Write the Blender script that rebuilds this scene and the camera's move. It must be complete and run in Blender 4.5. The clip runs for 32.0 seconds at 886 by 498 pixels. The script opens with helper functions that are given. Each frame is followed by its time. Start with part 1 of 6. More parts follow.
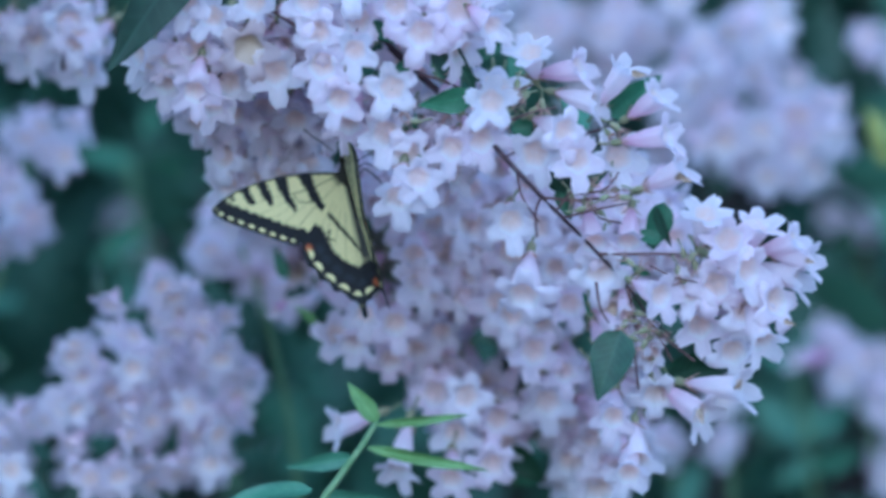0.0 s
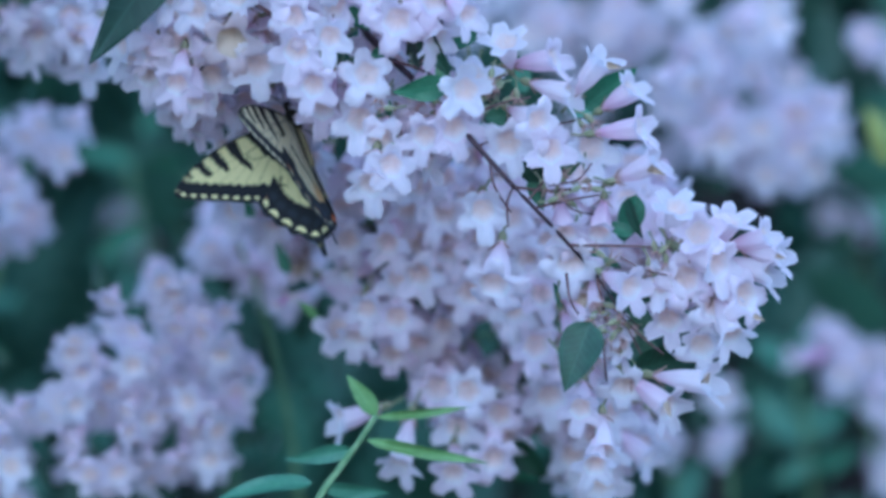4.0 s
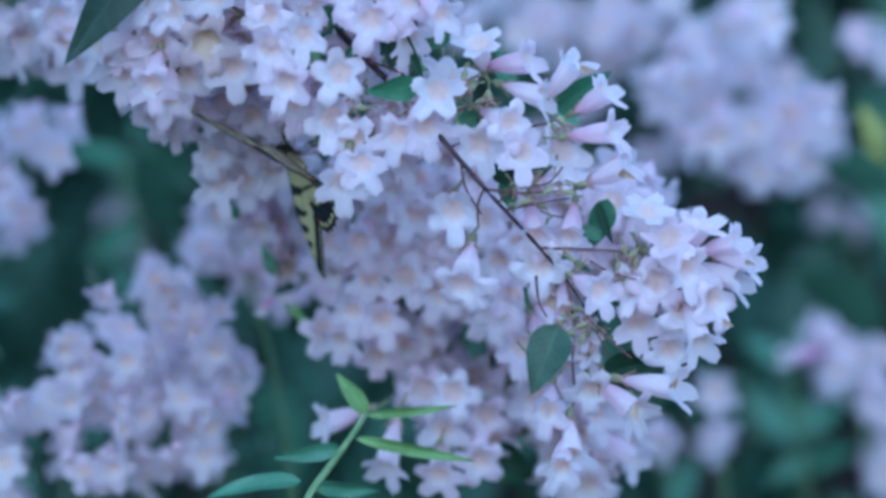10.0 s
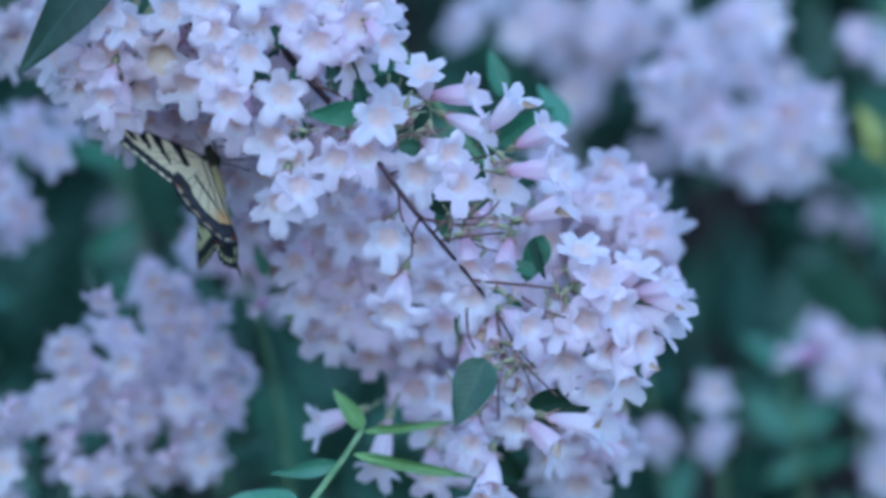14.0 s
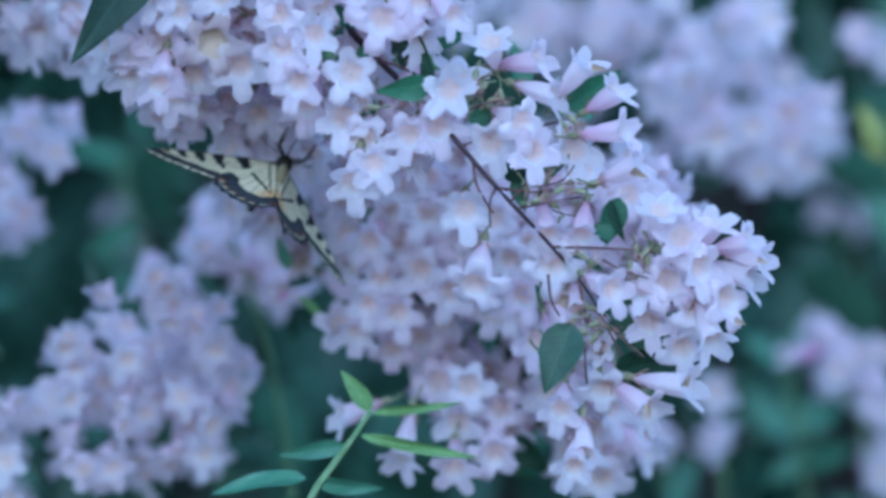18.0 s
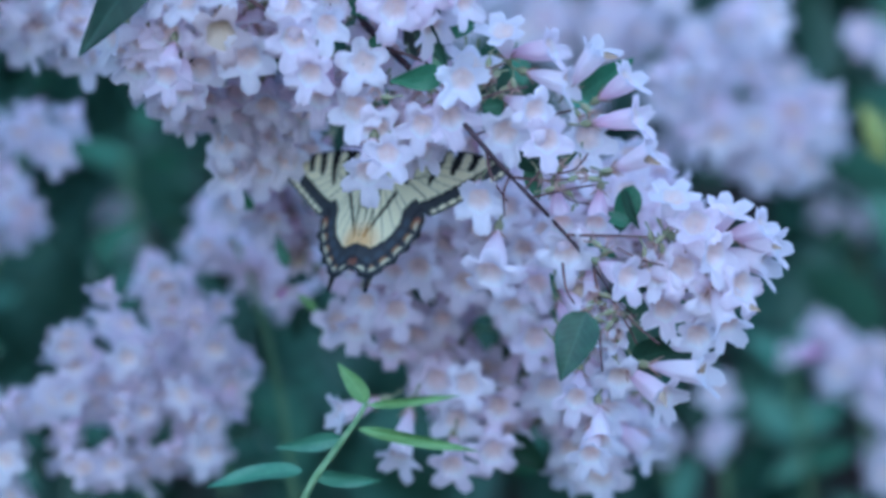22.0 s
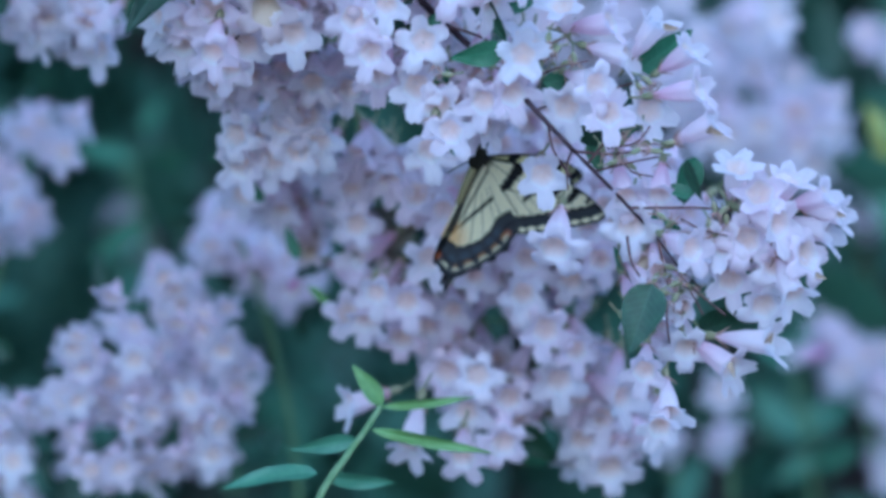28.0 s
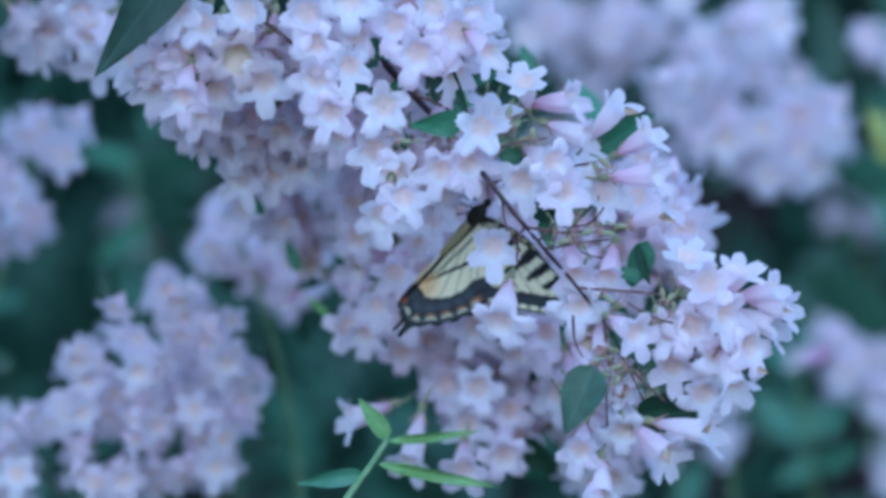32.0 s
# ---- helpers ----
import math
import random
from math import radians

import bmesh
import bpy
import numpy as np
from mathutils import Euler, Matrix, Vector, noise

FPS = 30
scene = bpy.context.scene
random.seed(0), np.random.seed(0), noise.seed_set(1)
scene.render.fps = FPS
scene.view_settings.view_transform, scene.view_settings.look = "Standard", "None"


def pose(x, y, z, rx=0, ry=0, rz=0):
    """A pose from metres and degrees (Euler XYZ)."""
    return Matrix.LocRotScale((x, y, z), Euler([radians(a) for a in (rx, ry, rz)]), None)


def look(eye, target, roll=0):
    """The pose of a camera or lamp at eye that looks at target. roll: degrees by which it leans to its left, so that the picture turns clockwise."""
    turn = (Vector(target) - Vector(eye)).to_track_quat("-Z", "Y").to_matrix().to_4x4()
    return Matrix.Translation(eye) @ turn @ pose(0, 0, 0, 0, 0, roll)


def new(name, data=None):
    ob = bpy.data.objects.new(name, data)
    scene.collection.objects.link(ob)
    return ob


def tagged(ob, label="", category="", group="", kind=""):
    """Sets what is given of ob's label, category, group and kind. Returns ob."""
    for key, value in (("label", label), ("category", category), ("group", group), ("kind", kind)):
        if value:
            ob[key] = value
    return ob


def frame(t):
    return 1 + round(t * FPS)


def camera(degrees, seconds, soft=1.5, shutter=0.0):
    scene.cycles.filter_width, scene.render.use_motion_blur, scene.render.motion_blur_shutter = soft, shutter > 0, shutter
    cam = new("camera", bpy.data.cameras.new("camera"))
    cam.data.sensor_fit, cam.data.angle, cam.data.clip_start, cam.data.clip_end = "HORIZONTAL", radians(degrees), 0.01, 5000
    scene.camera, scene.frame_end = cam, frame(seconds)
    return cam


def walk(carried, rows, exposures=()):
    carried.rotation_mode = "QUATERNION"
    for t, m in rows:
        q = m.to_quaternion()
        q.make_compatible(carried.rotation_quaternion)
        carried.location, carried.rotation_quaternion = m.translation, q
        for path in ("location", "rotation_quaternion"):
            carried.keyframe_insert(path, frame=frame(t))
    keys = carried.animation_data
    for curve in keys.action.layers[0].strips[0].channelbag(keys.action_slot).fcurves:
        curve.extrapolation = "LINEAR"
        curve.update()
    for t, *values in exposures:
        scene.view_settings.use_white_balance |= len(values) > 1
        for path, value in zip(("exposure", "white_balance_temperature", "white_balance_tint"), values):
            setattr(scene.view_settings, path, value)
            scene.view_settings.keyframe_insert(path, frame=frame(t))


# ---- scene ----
# A flowering shrub in open shade, seen through a long lens; a swallowtail feeds on its hanging boughs.
# Plan unit U: a sixth of a millimetre on the upright plane of the front bough, 1.5 m from the lens.
EYE = Vector((0.0, -1.5, 1.30))
LENS = 10.0
U = 2 * 1.5 * math.tan(radians(LENS / 2)) / 1568

cam = camera(LENS, 32.0, soft=3.5, shutter=0.5)
cam.data.dof.use_dof = True
cam.data.dof.focus_distance = 1.5
cam.data.dof.aperture_fstop = 7.0
walk(cam, (
    (0, pose(0, -1.5, 1.3, 90.0000, 0, 0.0000)),
    (0.5, pose(0, -1.5, 1.3, 90.0064, 0, 0.0064)),
    (1, pose(0, -1.5, 1.3, 89.9936, 0, 0.0085)),
    (1.5, pose(0, -1.5, 1.3, 89.9957, 0, 0.0085)),
    (2, pose(0, -1.5, 1.3, 89.9957, 0, 0.0021)),
    (2.5, pose(0, -1.5, 1.3, 89.9893, 0, 0.0000)),
    (3, pose(0, -1.5, 1.3, 89.9851, 0, -0.0107)),
    (3.5, pose(0, -1.5, 1.3, 89.9872, 0, -0.0107)),
    (5.5, pose(0, -1.5, 1.3, 89.9744, 0, -0.0128)),
    (6, pose(0, -1.5, 1.3, 89.9744, 0, -0.0149)),
    (6.5, pose(0, -1.5, 1.3, 89.9766, 0, -0.0171)),
    (7, pose(0, -1.5, 1.3, 89.9744, 0, -0.0256)),
    (7.5, pose(0, -1.5, 1.3, 89.9744, 0, -0.0298)),
    (8, pose(0, -1.5, 1.3, 89.9723, 0, -0.0341)),
    (8.5, pose(0, -1.5, 1.3, 89.9702, 0, -0.0554)),
    (9, pose(0, -1.5, 1.3, 89.9659, 0, -0.0575)),
    (9.5, pose(0, -1.5, 1.3, 89.9659, 0, -0.0725)),
    (10, pose(0, -1.5, 1.3, 89.9616, 0, -0.0810)),
    (10.5, pose(0, -1.5, 1.3, 89.9574, 0, -0.0853)),
    (11, pose(0, -1.5, 1.3, 89.9531, 0, -0.1002)),
    (11.5, pose(0, -1.5, 1.3, 89.9552, 0, -0.1151)),
    (12, pose(0, -1.5, 1.3, 89.9616, 0, -0.1300)),
    (12.5, pose(0, -1.5, 1.3, 89.9680, 0, -0.1002)),
    (13, pose(0, -1.5, 1.3, 89.9574, 0, -0.1108)),
    (13.5, pose(0, -1.5, 1.3, 89.9659, 0, -0.1108)),
    (14, pose(0, -1.5, 1.3, 89.9616, 0, -0.1002)),
    (14.5, pose(0, -1.5, 1.3, 89.9595, 0, -0.0874)),
    (16.5, pose(0, -1.5, 1.3, 89.9467, 0, -0.0682)),
    (17, pose(0, -1.5, 1.3, 89.9531, 0, -0.0810)),
    (17.5, pose(0, -1.5, 1.3, 89.9531, 0, -0.0767)),
    (18, pose(0, -1.5, 1.3, 89.9510, 0, -0.0916)),
    (18.5, pose(0, -1.5, 1.3, 89.9361, 0, -0.1002)),
    (19, pose(0, -1.5, 1.3, 89.9425, 0, -0.0810)),
    (19.5, pose(0, -1.5, 1.3, 89.9425, 0, -0.0831)),
    (20, pose(0, -1.5, 1.3, 89.9425, 0, -0.0810)),
    (20.5, pose(0, -1.5, 1.3, 89.9446, 0, -0.0746)),
    (21, pose(0, -1.5, 1.3, 89.9446, 0, -0.0725)),
    (21.5, pose(0, -1.5, 1.3, 89.9510, 0, -0.0661)),
    (22, pose(0, -1.5, 1.3, 89.9467, 0, -0.0618)),
    (22.5, pose(0, -1.5, 1.3, 89.9467, 0, -0.0533)),
    (23, pose(0, -1.5, 1.3, 89.9510, 0, -0.0512)),
    (23.5, pose(0, -1.5, 1.3, 89.9574, 0, -0.0490)),
    (24, pose(0, -1.5, 1.3, 89.9574, 0, -0.0384)),
    (24.5, pose(0, -1.5, 1.3, 89.9574, 0, -0.0362)),
    (25, pose(0, -1.5, 1.3, 89.9574, 0, -0.0362)),
    (25.5, pose(0, -1.5, 1.3, 89.9638, 0, -0.0320)),
    (27.5, pose(0, -1.5, 1.3, 89.9595, 0, -0.0149)),
    (28, pose(0, -1.5, 1.3, 89.9510, 0, -0.0043)),
    (28.5, pose(0, -1.5, 1.3, 89.9467, 0, -0.0064)),
    (29, pose(0, -1.5, 1.3, 89.9446, 0, -0.0043)),
    (29.5, pose(0, -1.5, 1.3, 89.9403, 0, 0.0021)),
    (30, pose(0, -1.5, 1.3, 89.9403, 0, 0.0128)),
    (30.5, pose(0, -1.5, 1.3, 89.9552, 0, 0.0107)),
    (31, pose(0, -1.5, 1.3, 89.9552, 0, 0.0107)),
    (31.5, pose(0, -1.5, 1.3, 89.9787, 0, 0.0171)),
    (32, pose(0, -1.5, 1.3, 89.9851, 0, 0.0128)),
), exposures=((0, 1.17, 4110, 2), (32, 1.17, 4110, 2)))

# ---- world, sun ----
world = bpy.data.worlds.new("open_shade")
scene.world = world
world.use_nodes = True
wn = world.node_tree.nodes
sky = wn.new("ShaderNodeTexSky")
sky.sky_type = "NISHITA"
sky.sun_disc = False
sky.sun_elevation = radians(24)
sky.sun_rotation = radians(182)
wn["Background"].inputs["Strength"].default_value = 0.09
world.node_tree.links.new(sky.outputs["Color"], wn["Background"].inputs["Color"])
sun_data = bpy.data.lights.new("sun", "SUN")
sun_data.energy = 1.5
sun_data.angle = radians(150)
sun_data.color = (1.0, 0.97, 0.95)
sun = new("sun", sun_data)
sun.matrix_world = look((0.15, -3.7, 2.85), (0, 0, 1.2))


# ---- small helpers ----
def spot(u, v, d=0.0):
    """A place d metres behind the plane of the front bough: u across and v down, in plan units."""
    k = (1.5 + d) / 1.5 * U
    return Vector(((u - 784) * k, d, EYE.z - (v - 441) * k))


def facing(place, way, roll=0.0):
    """The pose at a place with local z along way and local y as near up as it can be."""
    q = Vector(way).normalized().to_track_quat("Z", "Y")
    return Matrix.Translation(place) @ q.to_matrix().to_4x4() @ Matrix.Rotation(roll, 4, "Z")


def thing(name, place, label, category, group="", kind=""):
    ob = new(name)
    ob.empty_display_size = 0.02
    ob.matrix_basis = Matrix.Translation(place)
    return tagged(ob, label, category, group, kind)


def piece(name, mesh, parent, m, label=""):
    """A mesh object under a thing or a part; m is its pose in the world at rest."""
    ob = new(name, mesh)
    ob.parent = parent
    base = Matrix.Identity(4)
    chain = []
    up = parent
    while up is not None:
        chain.append(up.matrix_basis)
        up = up.parent
    for b in reversed(chain):
        base = base @ b
    ob.matrix_basis = base.inverted() @ m
    return tagged(ob, label)


def mesh_of(name, verts, faces, mats, slots=None, smooth=True):
    me = bpy.data.meshes.new(name)
    me.from_pydata([tuple(v) for v in verts], [], faces)
    for mt in mats:
        me.materials.append(mt)
    if slots is not None:
        me.polygons.foreach_set("material_index", slots)
    me.polygons.foreach_set("use_smooth", [smooth] * len(me.polygons))
    me.update()
    return me


def tube(name, points, radii, mat, sides=7):
    """A tapered, rounded rod through the points."""
    verts, faces = [], []
    n = len(points)
    for i, p in enumerate(points):
        way = (points[min(i + 1, n - 1)] - points[max(i - 1, 0)]).normalized()
        a = way.orthogonal().normalized()
        b = way.cross(a)
        for k in range(sides):
            w = 2 * math.pi * k / sides
            verts.append(p + (a * math.cos(w) + b * math.sin(w)) * radii[i])
    for i in range(n - 1):
        for k in range(sides):
            j = (k + 1) % sides
            faces.append((i * sides + k, i * sides + j, (i + 1) * sides + j, (i + 1) * sides + k))
    faces.append(tuple(range(sides - 1, -1, -1)))
    faces.append(tuple(range((n - 1) * sides, n * sides)))
    return mesh_of(name, verts, faces, [mat])


def curve_through(points, steps=6):
    """Points along a smooth line through the given ones."""
    pts = [points[0]] + list(points) + [points[-1]]
    out = []
    for i in range(1, len(pts) - 2):
        a, b, c, d = pts[i - 1:i + 3]
        for s in range(steps):
            t = s / steps
            out.append(0.5 * (2 * b + (c - a) * t + (2 * a - 5 * b + 4 * c - d) * t * t + (3 * b - a - 3 * c + d) * t ** 3))
    out.append(points[-1].copy())
    return out


# ---- materials ----
def shader(name, rough=0.6, spec=0.3):
    mat = bpy.data.materials.new(name)
    mat.use_nodes = True
    nt = mat.node_tree
    bsdf = nt.nodes["Principled BSDF"]
    bsdf.inputs["Roughness"].default_value = rough
    bsdf.inputs["Specular IOR Level"].default_value = spec
    return mat, nt, bsdf


def ramp(nt, source, stops):
    r = nt.nodes.new("ShaderNodeValToRGB")
    el = r.color_ramp.elements
    while len(el) < len(stops):
        el.new(0.5)
    for e, (p, c) in zip(el, stops):
        e.position, e.color = p, (*c, 1)
    nt.links.new(source, r.inputs["Fac"])
    return r.outputs["Color"]


def grain(nt, scale, detail=4.0, coords="Object"):
    tc = nt.nodes.new("ShaderNodeTexCoord")
    n = nt.nodes.new("ShaderNodeTexNoise")
    n.inputs["Scale"].default_value = scale
    n.inputs["Detail"].default_value = detail
    nt.links.new(tc.outputs[coords], n.inputs["Vector"])
    return n.outputs["Fac"]


def blend(nt, fac, a, b, kind="MIX"):
    m = nt.nodes.new("ShaderNodeMix")
    m.data_type = "RGBA"
    m.blend_type = kind
    for value, sock in ((fac, m.inputs[0]), (a, m.inputs[6]), (b, m.inputs[7])):
        if isinstance(value, (int, float)):
            sock.default_value = value
        elif isinstance(value, tuple):
            sock.default_value = (*value, 1)
        else:
            nt.links.new(value, sock)
    return m.outputs[2]


def bumped(nt, bsdf, height, strength=0.3, distance=0.001):
    b = nt.nodes.new("ShaderNodeBump")
    b.inputs["Strength"].default_value = strength
    b.inputs["Distance"].default_value = distance
    nt.links.new(height, b.inputs["Height"])
    nt.links.new(b.outputs["Normal"], bsdf.inputs["Normal"])


def thin(mat, nt, bsdf, colour, amount):
    """Lets part of the light through a petal, leaf or wing."""
    tr = nt.nodes.new("ShaderNodeBsdfTranslucent")
    nt.links.new(colour, tr.inputs["Color"])
    mix = nt.nodes.new("ShaderNodeMixShader")
    mix.inputs["Fac"].default_value = amount
    nt.links.new(bsdf.outputs["BSDF"], mix.inputs[1])
    nt.links.new(tr.outputs["BSDF"], mix.inputs[2])
    nt.links.new(mix.outputs["Shader"], nt.nodes["Material Output"].inputs["Surface"])


def random_of(nt):
    return nt.nodes.new("ShaderNodeObjectInfo").outputs["Random"]


def along_z(nt, low, high):
    tc = nt.nodes.new("ShaderNodeTexCoord")
    sep = nt.nodes.new("ShaderNodeSeparateXYZ")
    nt.links.new(tc.outputs["Object"], sep.inputs[0])
    mr = nt.nodes.new("ShaderNodeMapRange")
    mr.inputs["From Min"].default_value = low
    mr.inputs["From Max"].default_value = high
    nt.links.new(sep.outputs["Z"], mr.inputs["Value"])
    return mr.outputs["Result"]


def petal_material(name, tint, base, lip=(0.90, 0.868, 0.90)):
    """Pale petal: pinker towards the foot of the tube, with faint veins; a little different on each flower."""
    mat, nt, bsdf = shader(name, 0.75, 0.12)
    body = ramp(nt, along_z(nt, -0.014, 0.001), ((0.0, base), (0.55, tint), (1.0, lip)))
    own = ramp(nt, random_of(nt), ((0.0, (0.98, 0.95, 0.97)), (0.5, (0.98, 0.91, 0.95)), (1.0, (0.98, 0.83, 0.92))))
    col = blend(nt, 0.6, body, own, "MULTIPLY")
    col = blend(nt, 0.10, col, ramp(nt, grain(nt, 420, 3), ((0.35, (0.60, 0.50, 0.58)), (0.65, (0.95, 0.92, 0.95)))), "MULTIPLY")
    nt.links.new(col, bsdf.inputs["Base Color"])
    bumped(nt, bsdf, grain(nt, 900, 2), 0.25, 0.0004)
    thin(mat, nt, bsdf, col, 0.6)
    return mat


def throat_material():
    """Inside of the tube: orange-netted on a peach ground, paler towards the lip."""
    mat, nt, bsdf = shader("petal_throat", 0.6, 0.2)
    deep = ramp(nt, along_z(nt, -0.0034, 0.0002), ((0.0, (0.90, 0.71, 0.60)), (0.5, (0.90, 0.78, 0.74)), (1.0, (0.89, 0.87, 0.89))))
    col = blend(nt, ramp(nt, grain(nt, 500, 3), ((0.42, (0, 0, 0)), (0.75, (0.5, 0.5, 0.5)))), deep, (0.90, 0.84, 0.84))
    nt.links.new(col, bsdf.inputs["Base Color"])
    thin(mat, nt, bsdf, col, 0.6)
    return mat


def leaf_material(name, dark, light, gloss=0.42, scale=5.0):
    """Leaf green with blotches, a pale midrib and slanting side veins; the blade runs along y."""
    mat, nt, bsdf = shader(name, gloss, 0.4)
    col = ramp(nt, grain(nt, scale, 6), ((0.3, dark), (0.7, light)))
    own = ramp(nt, random_of(nt), ((0.0, (0.72, 0.78, 0.72)), (1.0, (1.0, 1.0, 0.9))))
    col = blend(nt, 0.5, col, own, "MULTIPLY")
    tc = nt.nodes.new("ShaderNodeTexCoord")
    sep = nt.nodes.new("ShaderNodeSeparateXYZ")
    nt.links.new(tc.outputs["Object"], sep.inputs[0])

    def calc(kind, a, b):
        m = nt.nodes.new("ShaderNodeMath")
        m.operation = kind
        for value, sock in ((a, m.inputs[0]), (b, m.inputs[1])):
            if isinstance(value, (int, float)):
                sock.default_value = value
            else:
                nt.links.new(value, sock)
        return m.outputs[0]

    out = calc("ABSOLUTE", sep.outputs["X"], 0.0)
    phase = calc("MULTIPLY", calc("SUBTRACT", sep.outputs["Y"], calc("MULTIPLY", out, 0.7)), 62.0)
    vein = calc("POWER", calc("ADD", calc("MULTIPLY", calc("SINE", phase, 0.0), 0.5), 0.5), 6.0)
    rib = calc("LESS_THAN", out, 0.009)
    lines = calc("MAXIMUM", calc("MULTIPLY", vein, 0.35), rib)
    col = blend(nt, calc("MULTIPLY", lines, 0.16), col, tuple(min(1.0, c * 2.2 + 0.03) for c in light))
    nt.links.new(col, bsdf.inputs["Base Color"])
    bumped(nt, bsdf, lines, 0.25, 0.0006)
    thin(mat, nt, bsdf, col, 0.25)
    return mat


def clump_material(name, dark, light):
    """Leaves that lie far behind, each a little different."""
    mat, nt, bsdf = shader(name, 0.45, 0.35)
    isl = nt.nodes.new("ShaderNodeNewGeometry").outputs["Random Per Island"]
    col = ramp(nt, isl, ((0.0, dark), (0.7, light), (1.0, tuple(c * 1.5 for c in light))))
    col = blend(nt, 0.35, col, ramp(nt, grain(nt, 45, 3), ((0.3, (0.4, 0.45, 0.4)), (0.7, (1, 1, 1)))), "MULTIPLY")
    nt.links.new(col, bsdf.inputs["Base Color"])
    thin(mat, nt, bsdf, col, 0.22)
    return mat


def bark_material(name, dark, light):
    mat, nt, bsdf = shader(name, 0.8, 0.2)
    g = grain(nt, 350, 6)
    nt.links.new(ramp(nt, g, ((0.3, dark), (0.7, light))), bsdf.inputs["Base Color"])
    bumped(nt, bsdf, g, 0.6, 0.0006)
    return mat


PETAL = petal_material("petal_pale", (0.89, 0.85, 0.88), (0.87, 0.75, 0.82))
PETAL_PINK = petal_material("petal_pink", (0.87, 0.77, 0.84), (0.85, 0.64, 0.75))
PETAL_OLD = petal_material("petal_wilting", (0.64, 0.50, 0.42), (0.45, 0.30, 0.20), (0.74, 0.66, 0.65))
PETAL_BROWN = leaf_material("petal_brown", (0.40, 0.28, 0.20), (0.56, 0.42, 0.33), 0.8)
PETAL_DEEP = petal_material("petal_deep_pink", (0.82, 0.50, 0.74), (0.78, 0.42, 0.66))
THROAT = throat_material()
CALYX = leaf_material("calyx_green", (0.15, 0.20, 0.09), (0.32, 0.28, 0.18), 0.7, 400)
SEPAL = leaf_material("sepal_red", (0.28, 0.16, 0.14), (0.42, 0.28, 0.24), 0.7, 400)
LEAF = leaf_material("leaf_dark", (0.022, 0.053, 0.032), (0.040, 0.092, 0.050))
LEAF_FRESH = leaf_material("leaf_fresh", (0.15, 0.27, 0.08), (0.24, 0.38, 0.13))
LEAF_TEAL = leaf_material("leaf_teal", (0.08, 0.19, 0.12), (0.14, 0.28, 0.17))
LEAF_MID = leaf_material("leaf_mid", (0.05, 0.14, 0.07), (0.09, 0.21, 0.11))
# darker copy of LEAF: the shade on the upper bough's broad leaf is in its colour
LEAF_DIMMED = leaf_material("leaf_dimmed", (0.014, 0.036, 0.022), (0.026, 0.058, 0.034), 0.55)
LEAF_GOLD = leaf_material("leaf_yellow", (0.26, 0.29, 0.06), (0.38, 0.40, 0.09))
TWIG_FINE = bark_material("twig_fine", (0.07, 0.035, 0.04), (0.17, 0.10, 0.09))
TWIG = bark_material("twig_bark", (0.022, 0.014, 0.018), (0.075, 0.046, 0.05))
STEM_GREEN = bark_material("stem_green", (0.14, 0.23, 0.10), (0.24, 0.33, 0.17))
CLUMP = clump_material("foliage_behind", (0.040, 0.078, 0.056), (0.088, 0.162, 0.110))
CLUMP_MID = clump_material("foliage_middle", (0.032, 0.066, 0.042), (0.072, 0.145, 0.090))


